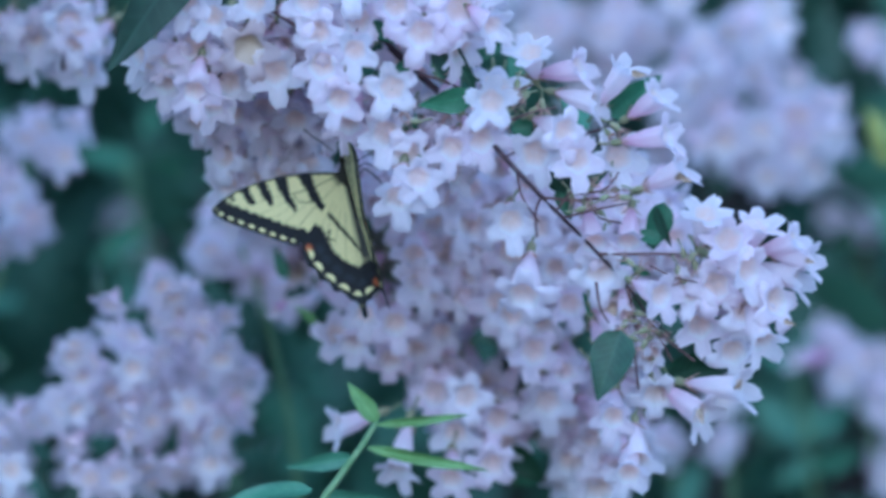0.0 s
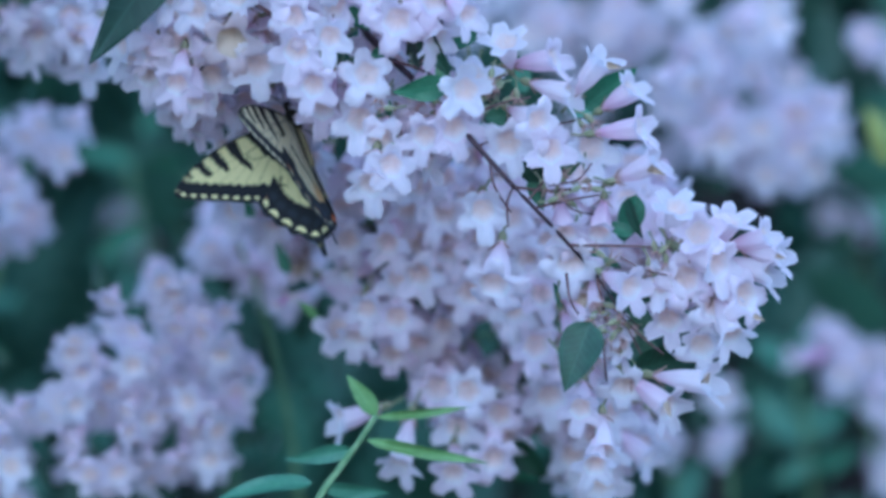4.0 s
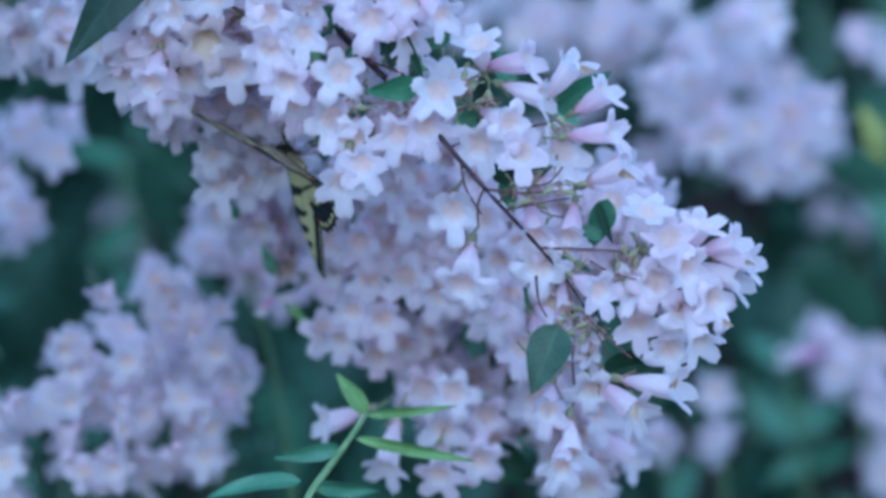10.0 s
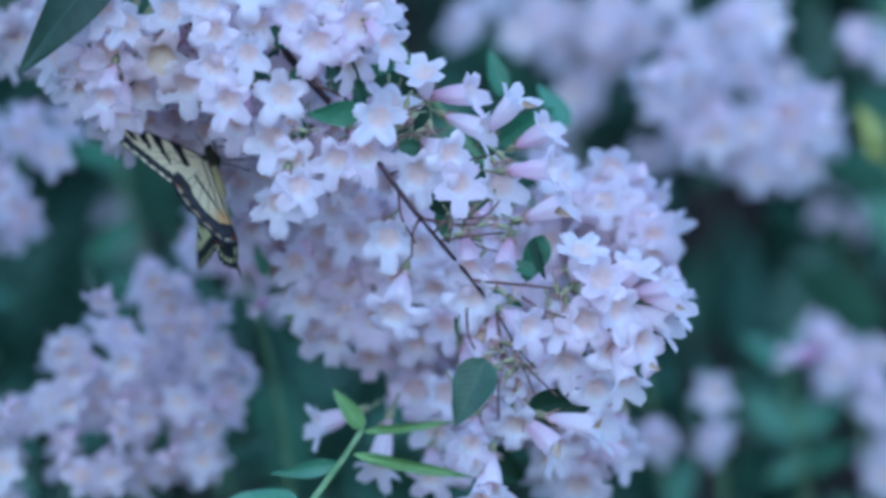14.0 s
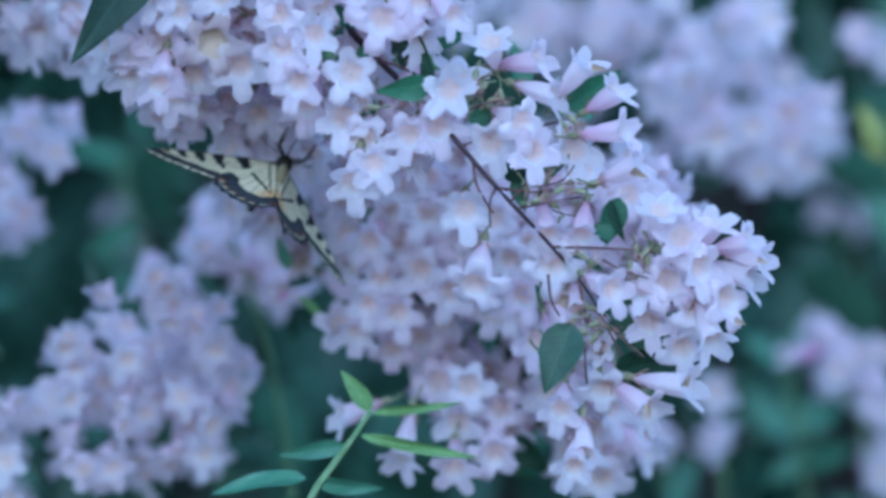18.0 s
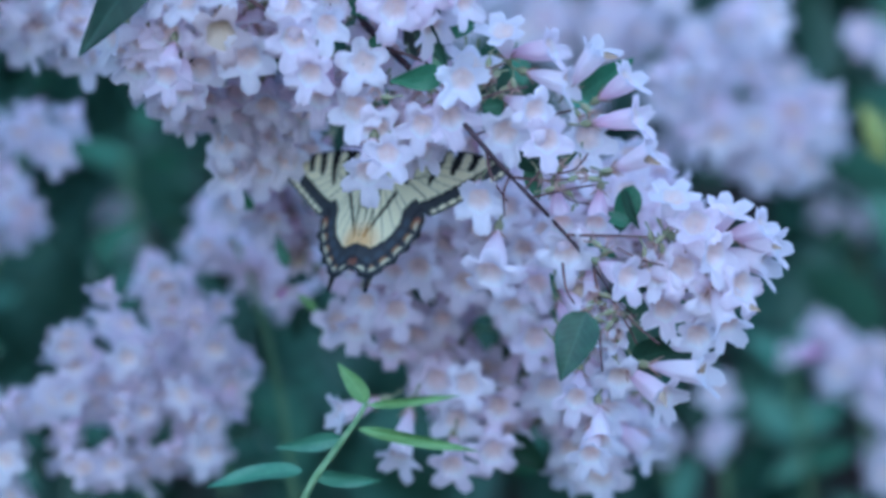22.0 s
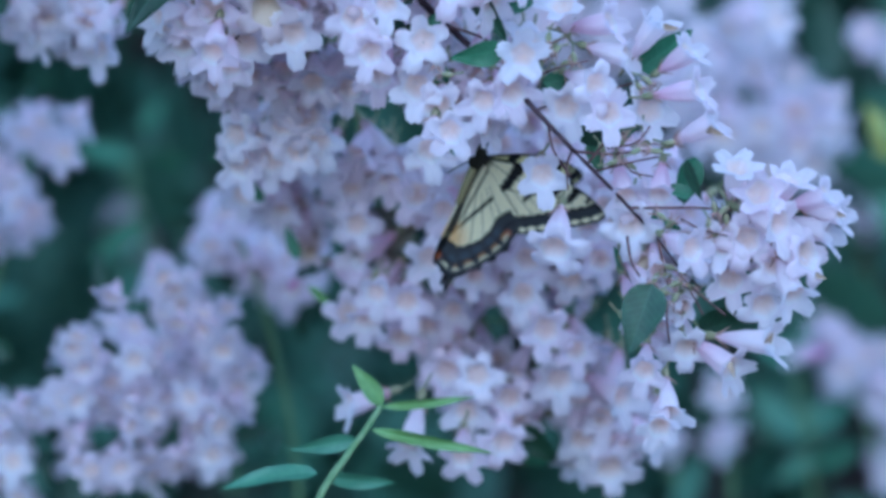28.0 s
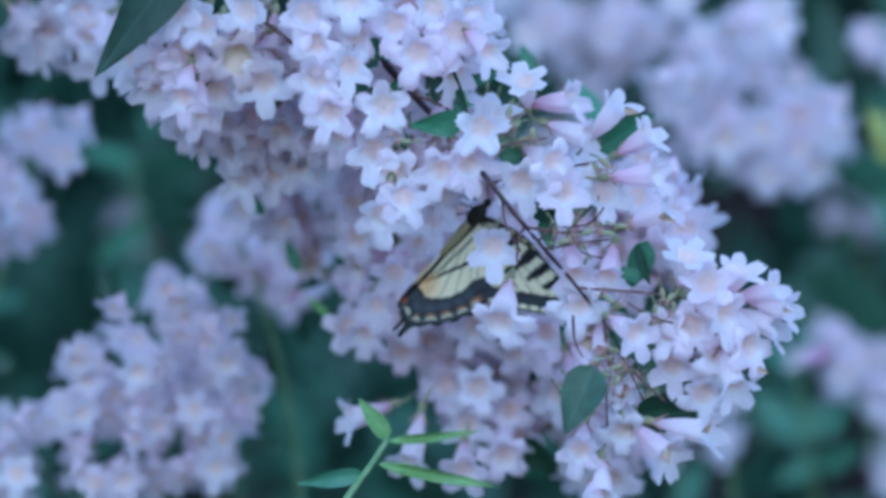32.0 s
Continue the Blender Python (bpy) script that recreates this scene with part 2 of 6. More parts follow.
# ---- meshes of a flower and of leaves ----
def flower_mesh(name, seed, petal, open_=1.0, curl=1.0, seg=50, throat=None):
    """A two-lipped, five-lobed bell, in metres: a funnel tube along +z with its mouth at the origin, two lobes above (+y), three below, and a shallow spotted throat."""
    rng = random.Random(seed)
    lobes = [0.0053 * g * rng.uniform(0.88, 1.12) for g in (0.92, 1.0, 1.15, 1.0, 0.92)]
    turn = [math.radians(g) + rng.uniform(-0.08, 0.08) for g in (36, 108, 180, 252, 324)]
    flare = [math.radians(g + rng.uniform(-16, 16) * curl) * (0.25 + 0.75 * open_) for g in (66, 58, 46, 58, 66)]
    roll_out = [math.radians(rng.uniform(10, 50)) * curl * open_ for _ in range(5)]
    fold = [rng.uniform(-0.0006, 0.0009) for _ in range(5)]
    gape = 0.72 + 0.28 * open_
    tubes = ((-0.0165, 0.0007), (-0.0150, 0.0009), (-0.0128, 0.0014), (-0.0100, 0.0024), (-0.0070, 0.0033), (-0.0042, 0.0037), (-0.0016, 0.0039), (0.0, 0.0042))
    verts, faces, slots = [], [], []

    def ribbed(r, w):
        return r * gape * (1 + 0.06 * math.cos(5 * (w - math.radians(36))) * min(1, r / 0.003))

    def put(r, w, z):
        verts.append((-r * math.sin(w), r * math.cos(w), z))

    for z, r in tubes:
        for k in range(seg):
            w = 2 * math.pi * k / seg
            put(ribbed(r, w), w, z - (0.0010 if z > -0.002 else 0.0) * math.cos(w))
    for s in (0.22, 0.45, 0.68, 0.87, 1.0):
        for k in range(seg):
            w = 2 * math.pi * k / seg
            i = int(w / (2 * math.pi / 5)) % 5
            off = w - math.radians(36 + 72 * i)
            q = min(1.0, abs(off) / math.radians(36))
            shape = max(0.0, 1 - q ** 2.4) ** 0.72
            ragged = 1 + 0.11 * s * math.sin(23 * w + 2.1 * seed) * (1 - q * q) - 0.08 * s * math.exp(-(off / 0.09) ** 2)
            ext = s * lobes[i] * (0.24 + 0.76 * shape) * ragged
            lean = flare[i] + roll_out[i] * s * s
            w2 = w + (turn[i] - math.radians(36 + 72 * i)) * s - off * 0.20 * s
            r = ribbed(0.0042, w) + ext * math.sin(lean)
            z = ext * math.cos(lean) - 0.0010 * math.cos(w) + fold[i] * s * (off / 0.6) * shape + 0.0004 * s * math.sin(9 * w + seed) * shape
            put(r, w2, z)
    rows = len(tubes) + 5
    for i in range(rows - 1):
        for k in range(seg):
            j = (k + 1) % seg
            faces.append((i * seg + k, i * seg + j, (i + 1) * seg + j, (i + 1) * seg + k))
            slots.append(0)
    inner = len(verts)
    deep = ((0.00005, 0.00418), (-0.0007, 0.0037), (-0.0016, 0.0031), (-0.0024, 0.0023), (-0.0030, 0.0013), (-0.0032, 0.0002))
    for z, r in deep:
        for k in range(seg):
            w = 2 * math.pi * k / seg
            put(ribbed(r, w), w, z - 0.0010 * math.cos(w) * r / 0.0042)
    for i in range(len(deep) - 1):
        for k in range(seg):
            j = (k + 1) % seg
            faces.append((inner + i * seg + k, inner + (i + 1) * seg + k, inner + (i + 1) * seg + j, inner + i * seg + j))
            slots.append(1)
    return mesh_of(name, verts, faces, [petal, throat or THROAT], slots)


def calyx_mesh(name, seed):
    """The bristly green ovary behind a flower, its five thin sepals and its stalk."""
    rng = random.Random(seed)
    verts, faces, slots = [], [], []

    def add(points, radii, slot, sides=6):
        o = len(verts)
        for i, p in enumerate(points):
            way = (points[min(i + 1, len(points) - 1)] - points[max(i - 1, 0)]).normalized()
            a = way.orthogonal().normalized()
            b = way.cross(a)
            for k in range(sides):
                w = 2 * math.pi * k / sides
                verts.append(p + (a * math.cos(w) + b * math.sin(w)) * radii[i])
        for i in range(len(points) - 1):
            for k in range(sides):
                j = (k + 1) % sides
                faces.append((o + i * sides + k, o + i * sides + j, o + (i + 1) * sides + j, o + (i + 1) * sides + k))
                slots.append(slot)

    add([Vector((0, 0, z)) for z in (-0.0185, -0.0175, -0.016, -0.0145, -0.0138)], (0.0004, 0.0012, 0.0015, 0.0011, 0.0008), 0)
    for i in range(5):
        w = 2 * math.pi * i / 5 + rng.uniform(-0.2, 0.2)
        o = Vector((math.cos(w), math.sin(w), 0))
        add([o * 0.0008 + Vector((0, 0, -0.0142)), o * 0.002 + Vector((0, 0, -0.0128)), o * 0.0034 + Vector((0, 0, -0.0112))], (0.0004, 0.0003, 0.0001), 1, 4)
    sway = rng.uniform(-0.004, 0.004)
    add([Vector((0, 0, -0.0176)), Vector((sway * 0.3, 0, -0.0195)), Vector((sway * 0.7, 0.001, -0.022))], (0.0005, 0.0004, 0.0005), 0, 5)
    return mesh_of(name, verts, faces, [CALYX, SEPAL], slots)


def leaf_mesh(name, length, width, mat, fold=0.25, droop=0.2, rows=12, across=4, widest=0.38):
    """A pointed oval leaf with a folded midrib and a short stalk, along +y from its stalk, upper side +z."""
    verts, faces = [], []
    for i in range(rows + 1):
        t = i / rows
        half = width / 2 * (math.sin(math.pi * t ** (math.log(0.5) / math.log(widest)))) ** 0.85 * (1 - 0.25 * t)
        half = max(half, 0.0003)
        for k in range(-across, across + 1):
            s = k / across
            x = s * half
            z = abs(s) ** 1.3 * half * fold - droop * length * t * t + 0.03 * length * math.sin(9 * t + 2 * s)* abs(s) * 0.5
            verts.append((x, length * t * (1 + 0.02 * abs(s)), z))
    w = 2 * across + 1
    for i in range(rows):
        for k in range(2 * across):
            faces.append((i * w + k, i * w + k + 1, (i + 1) * w + k + 1, (i + 1) * w + k))
    n = len(verts)
    under = [(x, y, z - 0.0003) for x, y, z in verts]
    faces += [tuple(n + f for f in reversed(face)) for face in list(faces)]
    verts += under
    s = len(verts)
    for y in (-0.25 * length, 0.02 * length):
        for k in range(5):
            verts.append((0.00045 * math.cos(k * 1.2566), y, 0.00045 * math.sin(k * 1.2566) - 0.0002))
    for k in range(5):
        j = (k + 1) % 5
        faces.append((s + k, s + j, s + 5 + j, s + 5 + k))
    return mesh_of(name, verts, faces, [mat])


FLOWERS = [flower_mesh("flower", 11 + i, PETAL, o, c) for i, (o, c) in enumerate(((1.0, 1.0), (1.0, 0.4), (0.85, 1.0), (1.1, 1.4), (0.7, 0.6)))]
FLOWERS_SIDE = [flower_mesh("flower", 81 + i, p, o, 0.7) for i, (o, p) in enumerate(((0.62, PETAL), (0.5, PETAL), (0.7, PETAL_PINK)))]
FLOWERS_PINK = [flower_mesh("flower", 31 + i, PETAL_PINK, o, 0.8) for i, o in enumerate((0.9, 0.6))]
FLOWER_OLD = flower_mesh("flower", 51, PETAL_OLD, 0.8, 1.2, throat=PETAL_BROWN)
FLOWERS_FAR = [flower_mesh("flower", 61 + i, PETAL, 1.0, 0.8, seg=25) for i in range(3)]
BUD = flower_mesh("bud", 71, PETAL_PINK, 0.15, 0.3)
BUD_DEEP = flower_mesh("bud", 74, PETAL_DEEP, 0.2, 0.3, seg=25)
CALYXES = [calyx_mesh("calyx", 5 + i) for i in range(3)]


# ---- flowers on their boughs ----
def bloom(parent, u, v, ax, ay, d=0.0, rng=random, mesh=None, calyx=True, grow=1.0):
    """One flower whose mouth lies at plan place (u, v), d metres behind the plane; (ax, ay) is the part of its axis that runs across and down."""
    rest = max(0.04, 1 - ax * ax - ay * ay)
    way = Vector((ax, -math.sqrt(rest), -ay)).normalized()
    m = facing(spot(u, v, d), way, rng.gauss(0, 0.3))
    k = rng.uniform(0.86, 1.08) * grow
    m = m @ Matrix.Diagonal((k, k, k * rng.uniform(0.9, 1.12) * (0.5 if mesh in FLOWERS_FAR else 1.0), 1))
    if mesh is None:
        mesh = rng.choice(FLOWERS_SIDE) if rest < 0.4 else rng.choice(FLOWERS) if rng.random() < 0.92 else rng.choice(FLOWERS_PINK)
    ob = piece("flower", mesh, parent, m)
    if calyx:
        piece("calyx", rng.choice(CALYXES), ob, m)
    return ob


def spray(parent, rows, rng, depth=0.0, mesh=None):
    for u, v, ax, ay in rows:
        bloom(parent, u, v, ax, ay, depth + rng.uniform(-0.008, 0.008), rng, mesh)


def filling(parent, path, n, half, lean, d0, d1, rng, far=False, grow=1.0):
    """Flowers crowded round a line of plan places, hanging the way that lean gives."""
    heads = [(p[0] + rng.gauss(0, half * 0.55), p[1] + rng.gauss(0, half * 0.55)) for p in path for _ in range(2)]
    for _ in range(n):
        if far:
            u, v = rng.choice(heads)
            u, v = u + rng.gauss(0, half * 0.42), v + rng.gauss(0, half * 0.42)
        else:
            t = rng.uniform(0, len(path) - 1.001)
            i = int(t)
            f = t - i
            u = path[i][0] * (1 - f) + path[i + 1][0] * f + rng.gauss(0, half * 0.5)
            v = path[i][1] * (1 - f) + path[i + 1][1] * f + rng.gauss(0, half * 0.5)
        ax = max(-0.9, min(0.9, lean[0] + rng.gauss(0, 0.5)))
        ay = max(-0.6, min(0.9, lean[1] + 0.12 + rng.gauss(0, 0.34)))
        s = math.hypot(ax, ay)
        if s > 0.95:
            ax, ay = ax / s * 0.95, ay / s * 0.95
        bloom(parent, u, v, ax, ay, rng.uniform(d0, d1), rng, rng.choice(FLOWERS_FAR) if far else None, not far, grow)


def rod(name, parent, places, r0, r1, mat, label="", steps=5):
    pts = curve_through([spot(*p) for p in places], steps)
    n = len(pts)
    radii = [r0 + (r1 - r0) * i / (n - 1) for i in range(n)]
    inv = (Matrix.Translation(parent.matrix_basis.translation)).inverted()
    ob = piece(name, tube(name, [inv @ p for p in pts], radii, mat), parent, Matrix.Translation(parent.matrix_basis.translation), label)
    return ob


def leaf(parent, mesh, foot, tip, d=0.0, lift=0.0, roll=0.0, label="", name="leaf"):
    """A leaf from its foot to its tip (plan places); lift leans the tip towards the lens, roll turns the blade about its midrib."""
    a, b = spot(*foot, d), spot(*tip, d - lift)
    way = (b - a).normalized()
    side = way.cross(Vector((0, -1, 0))).normalized()
    up = side.cross(way)
    m = Matrix((side, way, up)).transposed().to_4x4()
    m = Matrix.Translation(a) @ m @ Matrix.Rotation(radians(roll), 4, "Y")
    length = (b - a).length
    return piece(name, mesh, parent, m @ Matrix.Diagonal((length, length, length, 1)), label)


LEAF_OVAL = leaf_mesh("leaf", 1.0, 0.62, LEAF)
LEAF_HEART = leaf_mesh("leaf", 1.0, 0.66, LEAF, 0.2, 0.12, 14, 5, 0.36)
LEAF_BROAD = leaf_mesh("leaf", 1.0, 0.42, LEAF_MID, 0.15, 0.1)
LEAF_SMALL = leaf_mesh("leaf", 1.0, 0.55, LEAF_MID, 0.25, 0.15, 10, 3)
LEAF_DULL = leaf_mesh("leaf", 1.0, 0.6, leaf_material("leaf_withered", (0.15, 0.15, 0.12), (0.26, 0.24, 0.19), 0.7), 0.3, 0.2, 10, 3)
LEAF_NARROW = leaf_mesh("leaf", 1.0, 0.36, LEAF)
LEAF_SLIM_FRESH = leaf_mesh("leaf", 1.0, 0.125, LEAF_FRESH, 0.3, 0.08)
LEAF_OVAL_FRESH = leaf_mesh("leaf", 1.0, 0.42, LEAF_FRESH, 0.2, 0.12)
LIP = leaf_mesh("withered_lip", 1.0, 0.55, PETAL_BROWN, 0.6, 0.4, 6, 2)
LEAF_WIDE_FRESH = leaf_mesh("leaf", 1.0, 0.5, LEAF_MID, 0.2, 0.12)
LEAF_SHADED = leaf_mesh("leaf", 1.0, 0.35, LEAF_DIMMED, 0.12, 0.05)
LEAF_OVAL_GOLD = leaf_mesh("leaf", 1.0, 0.5, LEAF_GOLD, 0.2, 0.12)
LEAF_LONG_TEAL = leaf_mesh("leaf", 1.0, 0.29, LEAF_TEAL, 0.3, 0.22)
LEAF_WIDE_TEAL = leaf_mesh("leaf", 1.0, 0.6, LEAF_TEAL, 0.15, 0.1)

# front bough
rng = random.Random(3)
front_bough = thing("flowering_bough", spot(640, 0), "pale pink beauty bush bough, arching down in full bloom", "flowering branch", "boughs of the shrub")
rod("stem", front_bough, ((560, -160, 0.03), (600, -40, 0.012), (660, 50, 0.022), (740, 130, 0.024), (830, 210, 0.014), (890, 275, -0.006), (960, 350, -0.012), (1040, 430, -0.002), (1105, 500, 0.004), (1150, 560, -0.004), (1188, 595, -0.004)), 0.0015, 0.0002, TWIG)
rod("side_twig", front_bough, ((740, 130, 0.006), (800, 150, 0.008), (870, 190, 0.010), (930, 180, 0.004)), 0.0005, 0.0003, TWIG_FINE)
rod("side_twig", front_bough, ((890, 280, 0.004), (960, 250, 0.014), (1040, 235, 0.012), (1080, 225, 0.006)), 0.0005, 0.0003, TWIG_FINE)
rod("side_twig", front_bough, ((960, 350, 0.002), (1020, 355, 0.006), (1070, 350, 0.006), (1120, 345, 0.004)), 0.0005, 0.0003, TWIG_FINE)
rod("side_twig", front_bough, ((1060, 450, 0), (1120, 450, 0), (1180, 450, 0), (1260, 455, 0.004), (1330, 470, 0.004)), 0.0005, 0.0003, TWIG_FINE)
rod("side_twig", front_bough, ((1055, 500, 0), (1062, 545, -0.002), (1078, 572, -0.004)), 0.0005, 0.0003, TWIG_FINE)
rod("side_twig", front_bough, ((1110, 510, 0), (1125, 580, 0), (1125, 640, -0.002), (1130, 690, 0)), 0.0005, 0.0003, TWIG_FINE)
rod("side_twig", front_bough, ((915, 305, -0.002), (925, 350, -0.004), (955, 395, -0.004)), 0.0005, 0.0003, TWIG_FINE)
rod("side_twig", front_bough, ((960, 345, -0.002), (948, 375, -0.004), (950, 420, -0.004)), 0.0005, 0.0003, TWIG_FINE)
spray(front_bough, ((745, 62, -.05, .35), (628, 92, 0, .4), (562, 60, -.2, .35), (700, 12, 0, .2), (545, 5, -.1, .3), (632, 35, 0, .3), (570, 118, -.1, .4),
                    (693, 158, 0, 0), (682, 238, -.1, .3), (800, 265, -.15, .45), (742, 318, 0, .4), (868, 182, .05, .12), (812, 20, .3, .4), (872, 48, .55, .5),
                    (815, 92, .45, .8), (705, 352, -.1, .7), (852, 250, .35, .5), (720, 275, -.1, .5), (600, 180, -.1, .5), (770, -25, .1, .3), (840, -10, .4, .3),
                    (620, -25, 0, .3)), rng, -0.006)
spray(front_bough, ((790, 350, -.1, .4), (835, 335, 0, .4), (885, 300, .1, .3), (770, 395, -.1, .6), (832, 400, 0, .45), (862, 445, 0, .5), (1000, 430, .1, .4), (985, 480, -.1, .5), (1010, 540, 0, .4), (905, 450, 0, .4), (950, 405, .1, .3), (960, 575, 0, .5), (880, 540, -.1, .5), (1025, 490, .2, .5), (828, 480, 0, .4), (778, 452, -.2, .4), (872, 368, 0, .3), (735, 455, -.2, .6), (755, 520, 0, .6)), random.Random(303), 0.088)
spray(front_bough, ((948, 275, -.15, .3), (1022, 285, .05, .15), (1095, 278, .3, -.05), (938, 92, -.15, -.6), (1025, 122, .88, -.1), (1050, 182, .88, .25),
                    (1105, 128, .55, -.72), (1165, 172, .75, -.5), (1180, 242, .93, -.1), (1205, 302, .85, -.4), (1112, 430, -.1, .85), (1062, 485, -.05, .55),
                    (905, 395, 0, .4), (1000, 235, .6, .3), (1170, 525, .65, .35)), rng, -0.004)
bloom(front_bough, 928, 525, -.12, .80, -0.002, rng, FLOWERS[3], True, 1.12)
bloom(front_bough, 1052, 432, .15, .8, 0.0, rng, FLOWERS_PINK[1])
spray(front_bough, ((1250, 378, .1, -.65), (1290, 425, 0, -.35), (1345, 400, .45, -.65), (1408, 428, .88, -.25), (1430, 462, .9, .15), (1408, 492, .9, .25),
                    (1265, 508, -.05, .25), (1325, 480, .7, .3), (1238, 578, -.05, .38), (1322, 552, .15, .35), (1375, 535, .75, .15), (1350, 605, .3, .8),
                    (1298, 625, .1, .6), (1222, 515, -.4, .2)), rng, -0.002)
spray(front_bough, ((1085, 740, -.1, .6), (1160, 702, .05, .75), (1130, 815, .05, .8), (1305, 688, .9, .1), (1240, 735, .7, .55), (1112, 840, -.1, .7)), rng, 0.0)
for u, v in ((1110, 560), (1140, 590), (1095, 590), (1150, 625)):
    bloom(front_bough, u, v, rng.uniform(-.6, .6), rng.uniform(.1, .7), 0.0, rng, BUD)
for u, v in ((1045, 335), (1070, 350), (1090, 335), (1030, 370), (930, 170), (945, 195), (1075, 235), (1230, 470), (1215, 500), (1120, 600), (1165, 610), (1100, 640),
             (1010, 345), (1060, 375), (1105, 350), (1130, 335), (915, 150), (960, 185), (1050, 320), (1140, 585), (1125, 570), (1150, 600), (1160, 640), (1085, 310), (900, 180), (1240, 500), (1210, 450), (925, 160), (1090, 225), (735, 215), (715, 190), (1130, 480), (1115, 465), (1140, 610), (1165, 590), (1105, 575), (1130, 555), (1150, 660), (1225, 455), (1200, 480)):
    way = Vector((rng.uniform(-.9, .9), rng.uniform(-.6, .2), rng.uniform(-.9, .6)))
    m = facing(spot(u, v, -0.002 + rng.uniform(-0.006, 0.006)), way, rng.uniform(0, 6)) @ Matrix.Diagonal((0.7, 0.7, 0.8, 1)) @ Matrix.Translation((0, 0, 0.016))
    piece("calyx", rng.choice(CALYXES), front_bough, m, "small green calyx with reddish sepals")
for a, b, c in (((985, 372), (1020, 330), (1050, 318)), ((1000, 385), (1060, 370), (1110, 360)), ((1040, 350), (1060, 385), (1100, 395)), ((1020, 345), (1070, 335), (1095, 305)), ((880, 200), (910, 165), (945, 150)), ((900, 215), (940, 200), (985, 190)), ((1120, 575), (1160, 590), (1190, 640)), ((1140, 560), (1180, 600), (1230, 640)), ((1150, 470), (1190, 490), (1235, 500))):
    rod("side_twig", front_bough, ((*a, -0.004), (*b, -0.006), (*c, -0.004)), 0.0004, 0.00028, TWIG_FINE)
bloom(front_bough, 1088, 548, -.2, .6, 0.006, rng, FLOWER_OLD, True, 0.7)
filling(front_bough, ((480, -60), (600, 20), (700, 100), (790, 190), (850, 230)), 26, 66, (-.1, .45), 0.016, 0.04, rng)
filling(front_bough, ((610, 190), (690, 260), (770, 280), (830, 290)), 9, 34, (-.1, .5), 0.012, 0.026, rng)
filling(front_bough, ((1230, 480), (1300, 520), (1320, 550)), 8, 36, (.3, .3), 0.012, 0.03, rng)
filling(front_bough, ((700, -40), (820, -10), (840, 20)), 12, 45, (.2, .3), 0.012, 0.035, rng)
filling(front_bough, ((870, 300), (950, 330), (1040, 400), (1130, 460)), 34, 50, (0, .35), 0.085, 0.11, rng)
filling(front_bough, ((560, 130), (640, 190), (720, 230), (800, 260)), 20, 46, (-.1, .45), 0.026, 0.048, rng)
filling(front_bough, ((1090, 600), (1140, 700), (1150, 790)), 5, 36, (.1, .5), 0.02, 0.045, rng)
leaf(front_bough, LEAF_HEART, (1100, 585), (1056, 706), -0.014, 0.004, 10, "dark green pointed leaf")
leaf(front_bough, LEAF_SMALL, (838, 170), (746, 190), -0.004, 0.004, -20)
leaf(front_bough, LEAF_NARROW, (775, 52), (835, 160), 0.0, 0.002, 20)
leaf(front_bough, LEAF_SMALL, (1176, 358), (1150, 452), 0.014, 0.0, -14)
leaf(front_bough, LEAF_SMALL, (1170, 428), (1118, 408), 0.010, 0.0, 20)
leaf(front_bough, LEAF_OVAL, (1175, 668), (1312, 640), 0.014, 0.0, 25)
leaf(front_bough, LEAF_NARROW, (1160, 365), (1180, 440), 0.002, 0.0, 40)
leaf(front_bough, LEAF_OVAL, (940, 235), (1010, 215), 0.006, 0.0, 20)
leaf(front_bough, LEAF_OVAL, (965, 310), (1030, 340), 0.006, 0.0, 30)
leaf(front_bough, LEAF_SMALL, (1075, 205), (1175, 138), 0.024, 0.0, 20)
leaf(front_bough, LEAF_SMALL, (822, 92), (900, 84), 0.012, 0.0, 20)
for a, b, d in (((700, 122), (742, 108), 0.012), ((728, 195), (722, 256), 0.014), ((905, 228), (972, 222), 0.010), ((955, 318), (1018, 322), 0.012), ((1035, 330), (1075, 300), 0.014),
                ((648, 40), (700, 75), 0.016), ((1085, 452), (1118, 470), 0.006), ((1060, 560), (1030, 520), 0.02), ((1120, 470), (1150, 490), 0.012), ((990, 330), (1010, 390), 0.012)):
    leaf(front_bough, LEAF_SMALL, a, b, d, 0.0, rng.uniform(-30, 30))

for a, b in (((1118, 128), (1148, 138)), ((1205, 312), (1226, 326)), ((1422, 458), (1442, 468)), ((1388, 566), (1408, 580)), ((1238, 722), (1242, 756)), ((1196, 318), (1212, 300)), ((1300, 690), (1318, 672))):
    b = (a[0] + 0.7 * (b[0] - a[0]), a[1] + 0.7 * (b[1] - a[1]))
    leaf(front_bough, LIP, a, b, -0.006, 0.003, 25, "withered orange-brown petal lip", "withered_lip")

